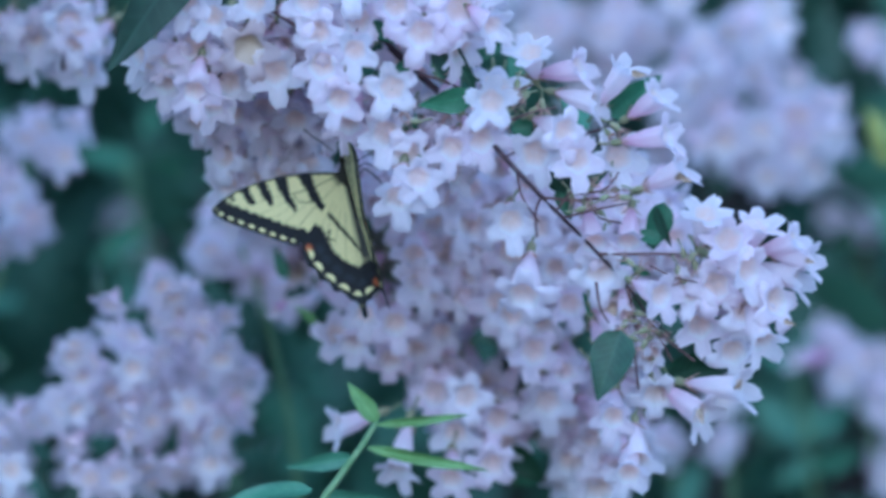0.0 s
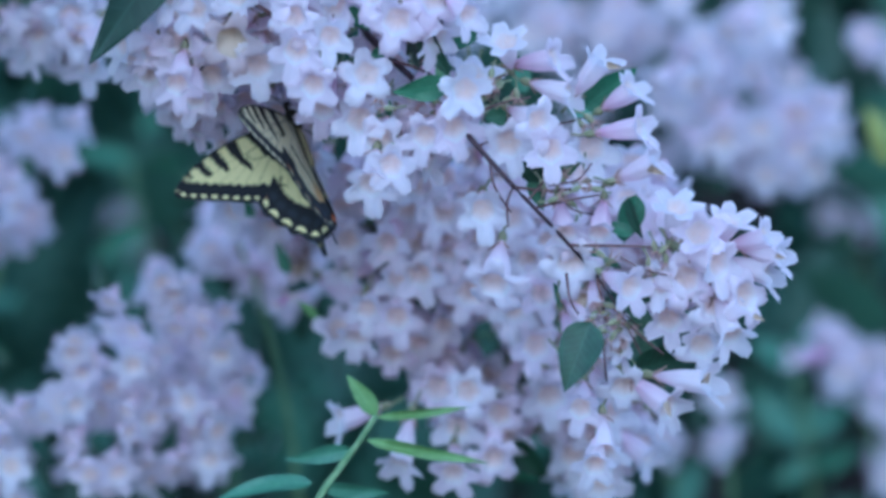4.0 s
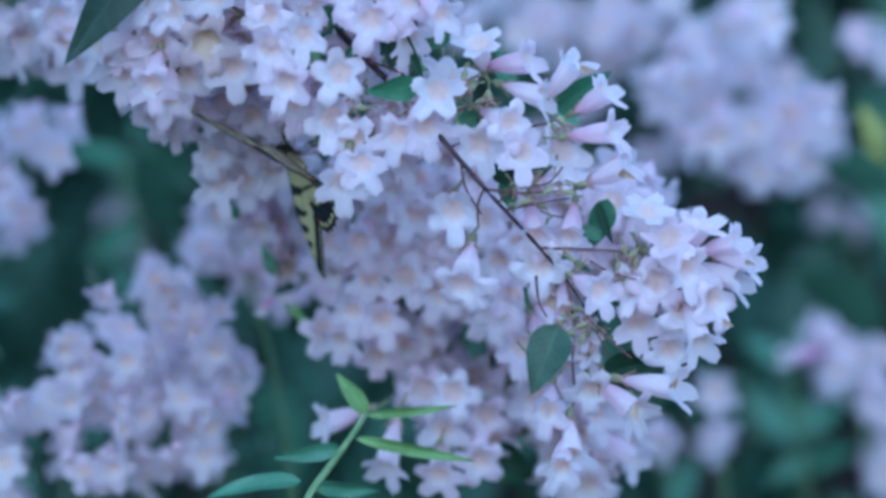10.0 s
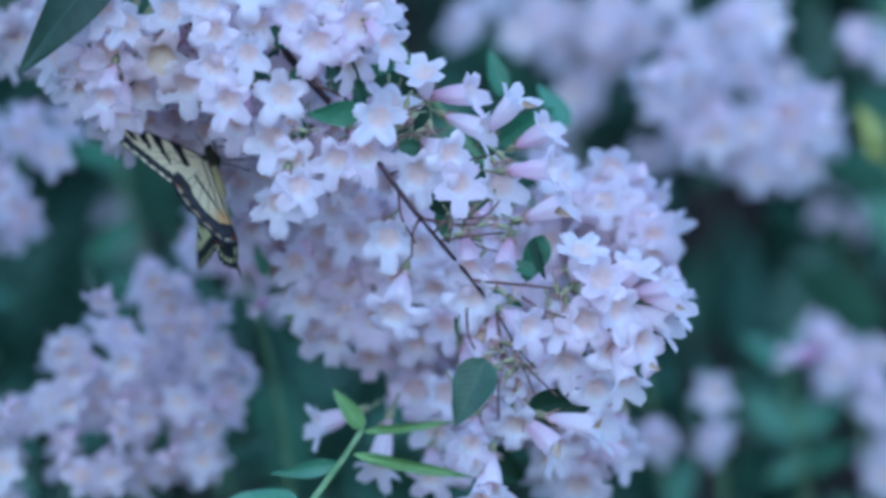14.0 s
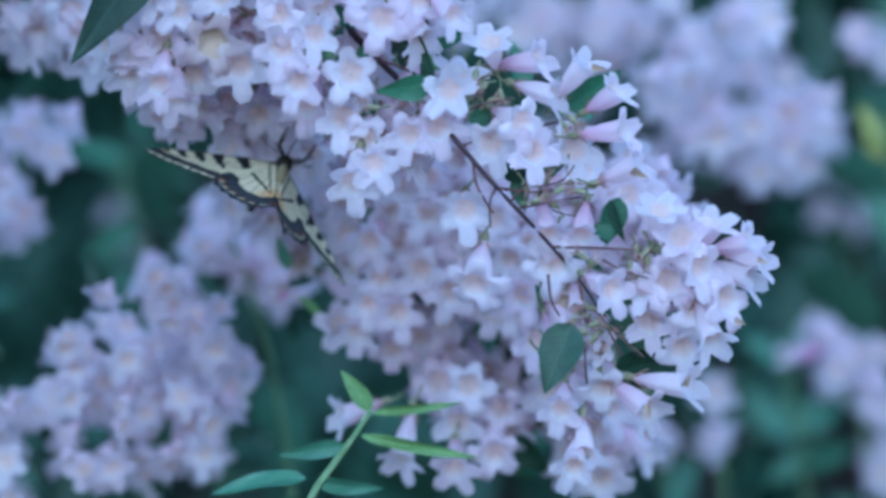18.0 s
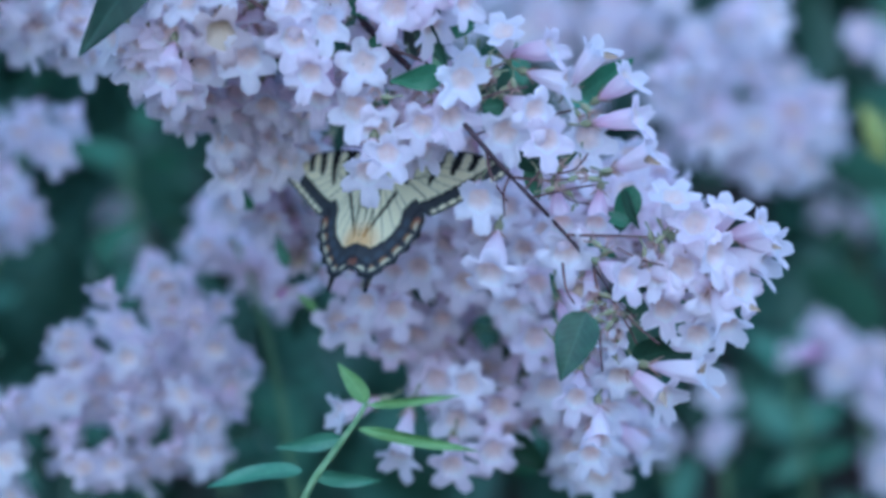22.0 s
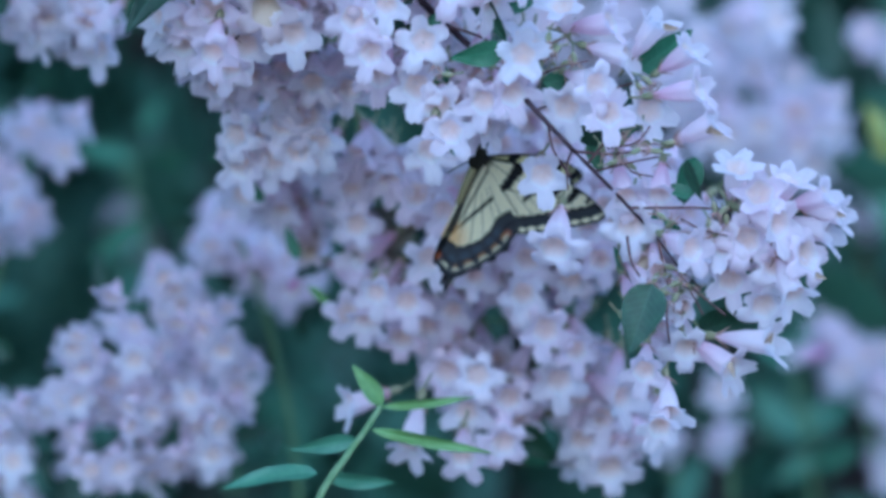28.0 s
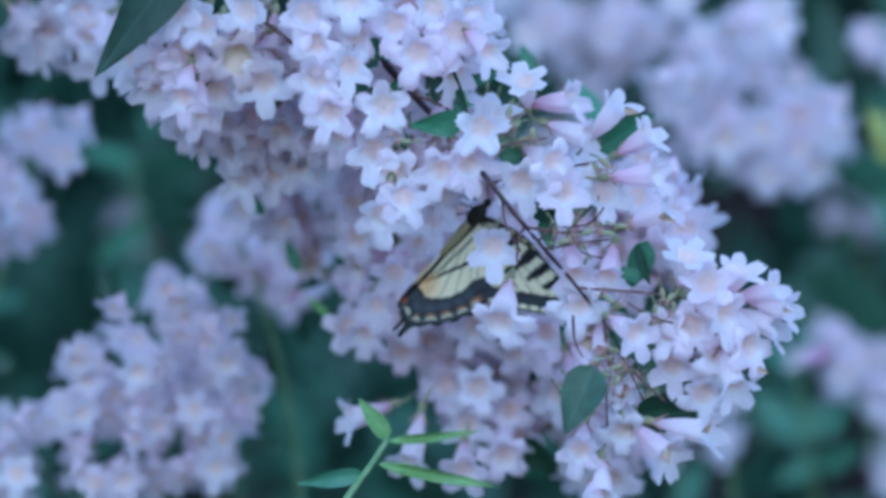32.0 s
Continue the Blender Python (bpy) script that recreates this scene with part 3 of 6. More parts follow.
# upper bough with the fading flower
rng = random.Random(5)
upper_bough = thing("flowering_bough", spot(440, 90, 0.02), "pale beauty bush bough with one fading orange-brown flower", "flowering branch", "boughs of the shrub")
rod("stem", upper_bough, ((430, -180, 0.05), (440, -60, 0.03), (450, 20, 0.02), (430, 80, 0.02), (380, 140, 0.02)), 0.0015, 0.0006, TWIG)
rod("side_twig", upper_bough, ((445, 0, 0.02), (500, 30, 0.015), (540, 60, 0.015)), 0.0008, 0.0005, TWIG_FINE)
spray(upper_bough, ((345, 85, -.1, .4), (298, 100, -.3, .4), (405, 150, 0, .55), (488, 130, .1, .5), (345, 165, -.1, .75), (290, 150, -.2, .8),
                    (410, 60, -.85, .3), (375, 30, 0, .3), (330, 5, -.2, .3), (245, 95, -.8, .25), (375, 190, 0, .8),
                    (450, 5, -.3, .2)), rng, 0.015)
spray(upper_bough, ((410, 205, .05, .85), (560, 190, .1, .6), (470, 190, 0, .8), (590, 225, .1, .6), (525, 215, 0, .7)), rng, 0.055)
bloom(upper_bough, 440, 88, 0, .5, 0.006, rng, FLOWER_OLD, True, 1.08)
filling(upper_bough, ((300, 60), (370, 80), (440, 90), (520, 100)), 26, 50, (0, .6), 0.025, 0.05, rng)
filling(upper_bough, ((280, 120), (340, 190), (420, 210), (500, 215), (570, 225)), 26, 30, (0, .7), 0.055, 0.075, rng)
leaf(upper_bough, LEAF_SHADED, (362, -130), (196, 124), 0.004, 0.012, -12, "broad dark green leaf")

# hanging bough behind the butterfly
rng = random.Random(8)
rear_bough = thing("flowering_bough", spot(700, 300, 0.125), "beauty bush bough hanging behind the front one", "flowering branch", "boughs of the shrub")
rod("stem", rear_bough, ((560, -140, 0.160), (580, 100, 0.160), (640, 330, 0.160), (730, 480, 0.160), (830, 600, 0.160), (890, 740, 0.160), (910, 860, 0.160)), 0.0011, 0.0006, STEM_GREEN)
rod("side_twig", rear_bough, ((580, 100, 0.160), (520, 220, 0.160), (450, 280, 0.160)), 0.0006, 0.0004, STEM_GREEN)
rod("side_twig", rear_bough, ((640, 330, 0.160), (660, 480, 0.160), (680, 560, 0.160)), 0.0006, 0.0004, STEM_GREEN)
rod("side_twig", rear_bough, ((830, 600, 0.160), (900, 610, 0.160), (960, 640, 0.160)), 0.0006, 0.0004, STEM_GREEN)
spray(rear_bough, ((700, 575, 0, .5), (645, 560, -.2, .5), (625, 610, -.2, .85), (790, 450, -.1, .35), (835, 440, .1, .2), (820, 530, 0, .5),
                   (740, 500, -.2, .6), (945, 625, .1, .3), (880, 745, 0, .35), (805, 770, -.1, .45), (825, 705, 0, .2), (705, 830, -.2, .9),
                   (800, 850, 0, .7), (600, 755, -.9, .3), (1000, 660, .2, .5), (970, 715, .1, .6), (870, 825, 0, .6), (905, 560, 0, .4)), rng, 0.092)
spray(rear_bough, ((480, 262, 0, .4), (520, 248, .1, .3), (430, 285, -.3, .4), (462, 325, 0, .6), (405, 335, -.3, .6), (545, 290, 0, .5), (395, 280, -.5, .3), (505, 310, 0, .5)), random.Random(305), 0.074)
spray(rear_bough, ((612, 438, 0, .3), (690, 640, 0, .7), (735, 620, .1, .7), (780, 590, 0, .6), (760, 400, 0, .2), (860, 490, .1, .5),
                   (1050, 780, .1, .6), (1010, 820, 0, .6), (1060, 870, 0, .6), (770, 700, -.3, .4)), rng, 0.115)
filling(rear_bough, ((620, 520), (700, 590), (780, 520), (860, 450)), 26, 60, (-.1, .5), 0.120, 0.155, rng)
filling(rear_bough, ((430, 250), (500, 300), (570, 330)), 17, 45, (-.1, .5), 0.120, 0.155, rng)
filling(rear_bough, ((880, 560), (980, 640), (1010, 740), (1030, 840)), 24, 60, (0, .5), 0.120, 0.155, rng)
filling(rear_bough, ((780, 730), (860, 760), (900, 830)), 10, 45, (0, .5), 0.120, 0.145, rng)
filling(rear_bough, ((900, 390), (980, 450), (1040, 540)), 17, 40, (0, .5), 0.11, 0.15, rng)
filling(rear_bough, ((820, 560), (760, 660), (820, 700), (900, 690)), 14, 45, (0, .5), 0.12, 0.15, rng)
filling(rear_bough, ((1000, 700), (1080, 780), (1090, 850)), 16, 45, (0, .5), 0.10, 0.14, rng)
filling(rear_bough, ((410, 320), (470, 380), (540, 420), (610, 400)), 23, 40, (-.1, .6), 0.13, 0.17, rng)
filling(rear_bough, ((560, 345), (640, 330), (710, 350), (760, 400)), 22, 40, (0, .5), 0.10, 0.14, rng)
leaf(rear_bough, LEAF_OVAL, (900, 790), (960, 860), 0.120, 0.0, 20)
leaf(rear_bough, LEAF_NARROW, (660, 380), (740, 385), 0.135, 0.0, 10)
leaf(rear_bough, LEAF_NARROW, (700, 350), (690, 430), 0.135, 0.0, 10)
leaf(rear_bough, LEAF_NARROW, (580, 480), (640, 510), 0.125, 0.0, 30)
leaf(rear_bough, LEAF_OVAL_FRESH, (560, 575), (525, 540), 0.125, 0.0, 30)
leaf(rear_bough, LEAF_NARROW, (920, 440), (870, 470), 0.135, 0.0, 30)
leaf(rear_bough, LEAF_OVAL, (730, 520), (770, 570), 0.125, 0.0, 30)
for _ in range(20):
    u, v = rng.choice(((640, 520), (740, 540), (820, 600), (880, 640), (760, 650), (930, 560), (960, 720), (900, 790), (500, 500), (470, 330), (720, 430), (900, 470)))
    u, v, w = u + rng.gauss(0, 40), v + rng.gauss(0, 35), rng.uniform(0, 6.28)
    leaf(rear_bough, rng.choice((LEAF_SMALL, LEAF_OVAL, LEAF_BROAD)), (u, v), (u + 62 * math.cos(w), v + 62 * math.sin(w)), 0.12 + rng.uniform(0, 0.06), 0.0, rng.uniform(-40, 40))
for a, b in (((600, 470), (668, 440)), ((640, 500), (700, 455)), ((610, 430), (690, 415)), ((680, 480), (715, 430)), ((640, 440), (720, 470)), ((610, 480), (660, 500))):
    leaf(rear_bough, LEAF_DULL, a, b, 0.13 + rng.uniform(0, 0.02), 0.0, rng.uniform(-20, 20), "dull brownish withered leaf")
bloom(rear_bough, 525, 482, -.2, .6, 0.15, rng, FLOWER_OLD, True, 0.8)
bloom(rear_bough, 487, 552, -.5, .5, 0.15, rng, BUD_DEEP, False, 0.5)

# bough that shows beyond the tip of the front one when it swings
rng = random.Random(9)
side_bough = thing("flowering_bough", spot(1180, 400, 0.12), "pink-white beauty bush bough behind the tip of another", "flowering branch", "boughs of the shrub")
rod("stem", side_bough, ((640, -150, 0.16), (760, 120, 0.15), (930, 330, 0.14), (1080, 420, 0.13), (1180, 500, 0.13)), 0.0012, 0.0006, STEM_GREEN)
filling(side_bough, ((1060, 300), (1090, 360), (1160, 410), (1190, 500), (1120, 440)), 70, 58, (.2, .4), 0.09, 0.13, rng, True)
leaf(side_bough, LEAF_WIDE_TEAL, (1040, 230), (990, 150), 0.13, 0.0, 40)
leaf(side_bough, LEAF_WIDE_FRESH, (925, 175), (905, 90), 0.10, 0.0, 20)

# bough at the upper edge of the shrub
rng = random.Random(12)
edge_bough = thing("flowering_bough", spot(120, 60, 0.14), "blurred lilac-white beauty bush bough", "flowering branch", "boughs of the shrub")
rod("stem", edge_bough, ((140, -220, 0.18), (120, -60, 0.15), (100, 40, 0.14), (110, 130, 0.14)), 0.0018, 0.0007, TWIG)
filling(edge_bough, ((0, 30), (40, 95), (105, 30), (135, 95), (150, 50)), 28, 36, (-.1, .5), 0.11, 0.17, rng)

# fresh shoot below
shoot = thing("leafy_shoot", spot(560, 900, 0.05), "fresh green leafy shoot with narrow leaves", "shoot")
rod("stem", shoot, ((520, 1010, 0.06), (560, 905, 0.05), (600, 845, 0.05), (640, 790, 0.05), (666, 748, 0.05)), 0.0013, 0.0008, STEM_GREEN)
leaf(shoot, LEAF_OVAL_FRESH, (668, 748), (617, 678), 0.05, 0.003, 10)
leaf(shoot, LEAF_SLIM_FRESH, (668, 752), (832, 738), 0.05, 0.002, 15)
leaf(shoot, LEAF_SLIM_FRESH, (650, 792), (862, 838), 0.05, 0.006, 15)
leaf(shoot, LEAF_LONG_TEAL, (625, 808), (506, 833), 0.05, 0.0, -10)
leaf(shoot, LEAF_LONG_TEAL, (552, 868), (384, 872), 0.05, 0.004, 48)
leaf(shoot, LEAF_LONG_TEAL, (570, 875), (690, 895), 0.05, 0.0, 20)


# ---- blooming boughs further back ----
def far_bough(label, centre, stem, path, n, half, d0, d1, seed, lean=(0, .45), grow=1.0):
    rng = random.Random(seed)
    ob = thing("flowering_bough", spot(*centre), label, "flowering branch", "boughs of the shrub")
    rod("stem", ob, stem, 0.0014, 0.0007, STEM_GREEN)
    filling(ob, path, n, half, lean, d0, d1, rng, True, grow)
    for _ in range(6 + n // 10):
        u, v = rng.choice(path)
        u, v = u + rng.gauss(0, half), v + rng.gauss(0, half)
        w = rng.uniform(0, 6.28)
        leaf(ob, rng.choice((LEAF_OVAL, LEAF_NARROW)), (u, v), (u + 70 * math.cos(w), v + 70 * math.sin(w)), rng.uniform((d0 + d1) / 2, d1), 0.0, rng.uniform(-40, 40))
    return ob


low_bough = far_bough("dense lilac-white flower clusters, out of focus", (240, 680, 0.34), ((330, 1250, 0.40), (290, 1000, 0.38), (240, 760, 0.36), (220, 560, 0.36)),
                      ((-10, 780), (10, 860), (110, 730), (140, 650), (200, 590), (290, 545), (380, 625), (320, 690), (380, 800), (250, 760), (180, 850), (310, 870), (110, 820), (230, 660), (60, 740), (310, 570), (385, 585), (420, 640), (400, 720), (300, 630), (200, 700), (150, 770)), 215, 40, 0.15, 0.27, 21, (0, .5), 0.82)
far_bough("small pale flower cluster, out of focus", (45, 330, 0.30), ((-60, 900, 0.36), (-30, 600, 0.33), (20, 420, 0.32), (50, 250, 0.32)), ((35, 250), (0, 320), (25, 390), (-20, 440)), 46, 38, 0.26, 0.34, 22)
far_bough("pale flower cluster in the shade, out of focus", (450, 450, 0.24), ((560, 1200, 0.34), (520, 800, 0.30), (470, 560, 0.26), (420, 420, 0.25)), ((378, 405), (385, 450), (415, 420), (445, 470), (480, 430), (470, 500), (510, 470), (520, 530), (560, 500), (545, 440)), 78, 20, 0.24, 0.33, 23)
far_bough("large hanging flower clusters, out of focus", (1340, 170, 0.48), ((1500, -420, 0.60), (1420, -150, 0.55), (1340, 50, 0.50), (1320, 250, 0.50)),
          ((1190, 30), (1170, 130), (1250, 210), (1330, 60), (1400, 50), (1410, 150), (1340, 270), (1435, 290), (1310, 150), (1390, 110), (1240, 120), (1250, 250), (1400, 220)), 100, 48, 0.33, 0.48, 24, (0, .5), 1.02)
far_bough("flower clusters high on the shrub, out of focus", (1000, 40, 0.55), ((1100, -400, 0.62), (1050, -120, 0.58), (990, 30, 0.55)), ((880, 10), (930, 30), (1000, 50), (1070, 40), (1120, 0), (1090, 85), (1140, 60)), 86, 42, 0.44, 0.56, 25)
far_bough("scattered small flower heads in the shade, out of focus", (1050, 250, 0.5), ((1200, 900, 0.6), (1140, 600, 0.56), (1080, 380, 0.52), (1010, 200, 0.5)), ((1000, 262), (1095, 330), (1040, 160), (1180, 280)), 40, 24, 0.48, 0.54, 29)
far_bough("single purplish flower head deep in the shrub", (1500, 380, 0.7), ((1600, 900, 0.8), (1560, 600, 0.74), (1510, 400, 0.7)), ((1500, 378), (1530, 390)), 5, 16, 0.75, 0.8, 30)
far_bough("dim mauve flower head deep in the shade, out of focus", (225, 400, 0.85), ((300, 1000, 1.0), (250, 700, 0.9), (225, 420, 0.85)), ((222, 385), (228, 415)), 7, 14, 0.84, 0.9, 31)
far_bough("mauve flower head in the shade, out of focus", (490, 750, 0.9), ((560, 1250, 1.0), (520, 950, 0.94), (492, 770, 0.9)), ((480, 758), (505, 750)), 3, 10, 0.9, 0.95, 32)
pink_bough = far_bough("pink-edged flower cluster, out of focus", (1510, 680, 0.46), ((1640, 1250, 0.5), (1590, 950, 0.48), (1540, 760, 0.47), (1480, 620, 0.46)), ((1480, 635), (1535, 655), (1575, 740), (1575, 840)), 36, 30, 0.42, 0.5, 26)
bloom(pink_bough, 1416, 636, -.8, .1, 0.43, random.Random(1), BUD_DEEP, False)
far_bough("small hanging flower cluster, out of focus", (1280, 760, 0.44), ((1330, 1250, 0.5), (1300, 960, 0.46), (1290, 760, 0.44)), ((1285, 715), (1280, 785), (1175, 785)), 6, 9, 0.4, 0.46, 27)
far_bough("pale flower bud cluster, out of focus", (1530, 75, 0.44), ((1700, -350, 0.5), (1640, -60, 0.46), (1560, 60, 0.44)), ((1530, 72), (1560, 75), (1600, 90)), 6, 12, 0.42, 0.46, 28)


# ---- foliage behind ----
def foliage(name, n, box, size, mat, seed, label, tilt=1.0):
    """Loose leaves through a lumpy round body that fills a box, as one mesh."""
    rng = random.Random(seed)
    (x0, x1), (y0, y1), (z0, z1) = box
    verts, faces = [], []
    for _ in range(n):
        while True:
            a, b, c = rng.uniform(-1, 1), rng.uniform(-1, 1), rng.uniform(-1, 1)
            lump = 0.45 * noise.noise((a * 2.3 + seed, b * 2.3, c * 2.3))
            if abs(a) ** 2.6 + abs(b) ** 2.6 + abs(c) ** 2.6 < 1.0 + lump:
                break
        p = Vector(((x0 + x1 + a * (x1 - x0)) / 2, (y0 + y1 + b * (y1 - y0)) / 2, (z0 + z1 + c * (z1 - z0)) / 2))
        q = Euler((rng.uniform(0.3, 1.9), rng.gauss(0, 0.5) * tilt, rng.uniform(0, 6.28))).to_matrix()
        ln = size * rng.uniform(0.6, 1.3)
        w = ln * rng.uniform(0.25, 0.4)
        o = len(verts)
        for x, y, z in ((0, 0, 0), (-w * .7, ln * .3, .12 * w), (-w * .62, ln * .62, .1 * w), (0, ln, -.12 * ln), (w * .62, ln * .62, .1 * w), (w * .7, ln * .3, .12 * w), (0, ln * .5, -.03 * ln)):
            verts.append(p + q @ Vector((x, y, z)))
        for a, b in ((0, 1), (1, 2), (2, 3), (3, 4), (4, 5), (5, 0)):
            faces.append((o + a, o + b, o + 6))
    return tagged(new(name, mesh_of(name, verts, faces, [mat])), label, "foliage", "", "stuff")


foliage("shrub_foliage", 1900, ((-0.65, 0.65), (0.55, 0.95), (0.65, 1.85)), 0.045, CLUMP_MID, 41, "green leaves of the shrub, out of focus")
foliage("shrub_foliage_deep", 9000, ((-1.5, 1.5), (0.95, 1.7), (0.05, 2.3)), 0.055, CLUMP, 42, "dark green leaves deep in the shrub")
foliage("hedge_foliage", 26000, ((-3.2, 3.2), (1.65, 2.9), (-0.5, 3.1)), 0.085, CLUMP, 43, "dark green hedge leaves in the shade")
# unseen leaves, added overhead to keep sky light off the far boughs
foliage("shrub_shade_crown", 4200, ((-0.95, 0.75), (0.75, 1.55), (1.58, 2.25)), 0.045, CLUMP_MID, 44, "unseen green leaves added over the shrub to shade the boughs below")
# another unseen clump, added just above the upper boughs to dim their flowers
foliage("shrub_shade_top", 1600, ((-0.52, -0.04), (-0.18, 0.22), (1.43, 1.70)), 0.04, CLUMP_MID, 45, "unseen green leaves added over the front boughs to shade them")
# unseen low leaves, added to stop light that comes up from the ground
foliage("shrub_shade_skirt", 3600, ((-0.95, 0.95), (0.10, 1.05), (0.20, 1.11)), 0.045, CLUMP_MID, 47, "unseen green leaves added low on the shrub to block light from below")

# lumpy backing added to close the sky gaps; its dark colour stands for deep shade
backing_mat, nt, bsdf = shader("hedge_backing", 0.9, 0.1)
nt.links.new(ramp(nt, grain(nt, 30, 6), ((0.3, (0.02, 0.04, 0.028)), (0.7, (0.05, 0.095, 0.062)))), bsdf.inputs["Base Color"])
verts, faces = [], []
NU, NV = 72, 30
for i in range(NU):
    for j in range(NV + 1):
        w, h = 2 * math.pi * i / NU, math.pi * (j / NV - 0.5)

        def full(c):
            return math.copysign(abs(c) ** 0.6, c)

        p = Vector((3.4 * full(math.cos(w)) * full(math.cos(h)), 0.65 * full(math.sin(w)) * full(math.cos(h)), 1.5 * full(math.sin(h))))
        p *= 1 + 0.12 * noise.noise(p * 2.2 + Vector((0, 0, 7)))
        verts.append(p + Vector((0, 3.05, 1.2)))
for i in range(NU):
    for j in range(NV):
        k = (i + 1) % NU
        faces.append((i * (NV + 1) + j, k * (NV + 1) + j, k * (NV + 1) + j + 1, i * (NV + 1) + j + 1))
tagged(new("backdrop", mesh_of("backdrop", verts, faces, [backing_mat])), "dark backing added behind the hedge leaves in place of their deep shade", "hedge", "", "structure")

yellow_leaf = thing("leafy_shoot", spot(1560, 215, 0.4), "yellow-green leaf spray, out of focus", "shoot")
rod("stem", yellow_leaf, ((1620, 420, 0.42), (1590, 300, 0.4), (1565, 215, 0.4)), 0.001, 0.0006, STEM_GREEN)
leaf(yellow_leaf, LEAF_OVAL_GOLD, (1582, 270), (1536, 192), 0.4, 0.0, 10)
leaf(yellow_leaf, LEAF_OVAL_GOLD, (1585, 290), (1535, 235), 0.4, 0.0, -20)

far_leaves = thing("leafy_shoot", spot(1430, 760, 0.55), "broad teal-green leaves on a shoot, out of focus", "shoot")
rod("stem", far_leaves, ((1480, 1250, 0.6), (1450, 980, 0.57), (1430, 780, 0.55), (1400, 620, 0.55)), 0.0015, 0.0008, STEM_GREEN)
for a, b, r in (((1430, 780), (1340, 700), 20), ((1430, 770), (1510, 690), -20), ((1410, 650), (1330, 600), 30), ((1410, 640), (1480, 560), -10), ((1435, 820), (1370, 860), 10), ((1440, 830), (1530, 800), 25)):
    leaf(far_leaves, LEAF_WIDE_TEAL, a, b, 0.55, 0.0, r)
side_leaves = thing("leafy_shoot", spot(230, 290, 0.6), "long mid-green leaves on a shoot, out of focus", "shoot")
rod("stem", side_leaves, ((420, 900, 0.66), (330, 600, 0.62), (250, 400, 0.6), (230, 290, 0.6)), 0.0015, 0.0008, STEM_GREEN)
for a, b, r in (((235, 290), (120, 262), 30), ((240, 300), (360, 290), 25), ((250, 240), (300, 170), -20), ((260, 400), (160, 470), 15), ((250, 350), (340, 400), 0)):
    leaf(side_leaves, LEAF_BROAD, a, b, 0.6, 0.0, r)

# ---- ground and the canes of the shrub ----
soil_mat, nt, bsdf = shader("soil_and_litter", 0.95, 0.1)
g = grain(nt, 9, 8)
nt.links.new(ramp(nt, g, ((0.3, (0.03, 0.022, 0.015)), (0.55, (0.07, 0.05, 0.03)), (0.75, (0.05, 0.07, 0.03)))), bsdf.inputs["Base Color"])
bumped(nt, bsdf, g, 0.8, 0.02)
verts, faces = [], []
N = 48
for i in range(N + 1):
    for j in range(N + 1):
        a, b = (i / N * 2 - 1), (j / N * 2 - 1)
        x, y = 600 * a ** 5 + 3 * a, 600 * b ** 5 + 3 * b
        verts.append((x, y, 0.03 * noise.noise((x * 2, y * 2, 0.3))))
for i in range(N):
    for j in range(N):
        faces.append((i * (N + 1) + j, (i + 1) * (N + 1) + j, (i + 1) * (N + 1) + j + 1, i * (N + 1) + j + 1))
tagged(new("ground", mesh_of("ground", verts, faces, [soil_mat])), "bare soil with leaf litter under the shrub", "ground", "", "structure")

shrub = thing("beauty_bush", (0.1, 1.45, 0.0), "arching woody canes of a beauty bush rising from the soil", "shrub")
rng = random.Random(77)
for i in range(16):
    ang = 2 * math.pi * i / 16 + rng.uniform(-0.2, 0.2)
    reach = rng.uniform(0.35, 0.8)
    foot = Vector((0.1 + 0.12 * math.cos(ang), 1.45 + 0.1 * math.sin(ang), -0.02))
    top = Vector((0.1 + reach * 0.6 * math.cos(ang), 1.45 + reach * 0.6 * math.sin(ang), rng.uniform(1.75, 2.05)))
    end = Vector((0.1 + reach * math.cos(ang), 1.45 + reach * math.sin(ang), rng.uniform(1.55, 1.75)))
    mid = foot.lerp(top, 0.5) + Vector((-0.05 * math.cos(ang), -0.05 * math.sin(ang), 0))
    pts = curve_through([foot, mid, top, end], 8)
    inv = shrub.matrix_basis.inverted()
    piece("cane", tube("cane", [inv @ p for p in pts], [0.011 - 0.008 * k / (len(pts) - 1) for k in range(len(pts))], TWIG), shrub, shrub.matrix_basis.copy())


# ---- the swallowtail ----
def wing_material():
    mat, nt, bsdf = shader("wing_scales", 0.6, 0.2)
    at = nt.nodes.new("ShaderNodeAttribute")
    at.attribute_name = "scales"
    col = blend(nt, 0.25, at.outputs["Color"], ramp(nt, grain(nt, 1500, 3), ((0.3, (0.55, 0.55, 0.5)), (0.7, (1, 1, 1)))), "MULTIPLY")
    nt.links.new(col, bsdf.inputs["Base Color"])
    thin(mat, nt, bsdf, col, 0.22)
    return mat


WING = wing_material()
FUR, nt, bsdf = shader("body_fur", 0.9, 0.1)
nt.links.new(ramp(nt, grain(nt, 700, 4), ((0.35, (0.012, 0.011, 0.010)), (0.7, (0.05, 0.045, 0.03)))), bsdf.inputs["Base Color"])
ABDOMEN, nt, bsdf = shader("abdomen_scales", 0.8, 0.2)
tc = nt.nodes.new("ShaderNodeTexCoord")
sep = nt.nodes.new("ShaderNodeSeparateXYZ")
nt.links.new(tc.outputs["Object"], sep.inputs[0])
mr = nt.nodes.new("ShaderNodeMapRange")
mr.inputs["From Min"].default_value, mr.inputs["From Max"].default_value = 0.0007, 0.0012
nt.links.new(sep.outputs["Z"], mr.inputs["Value"])
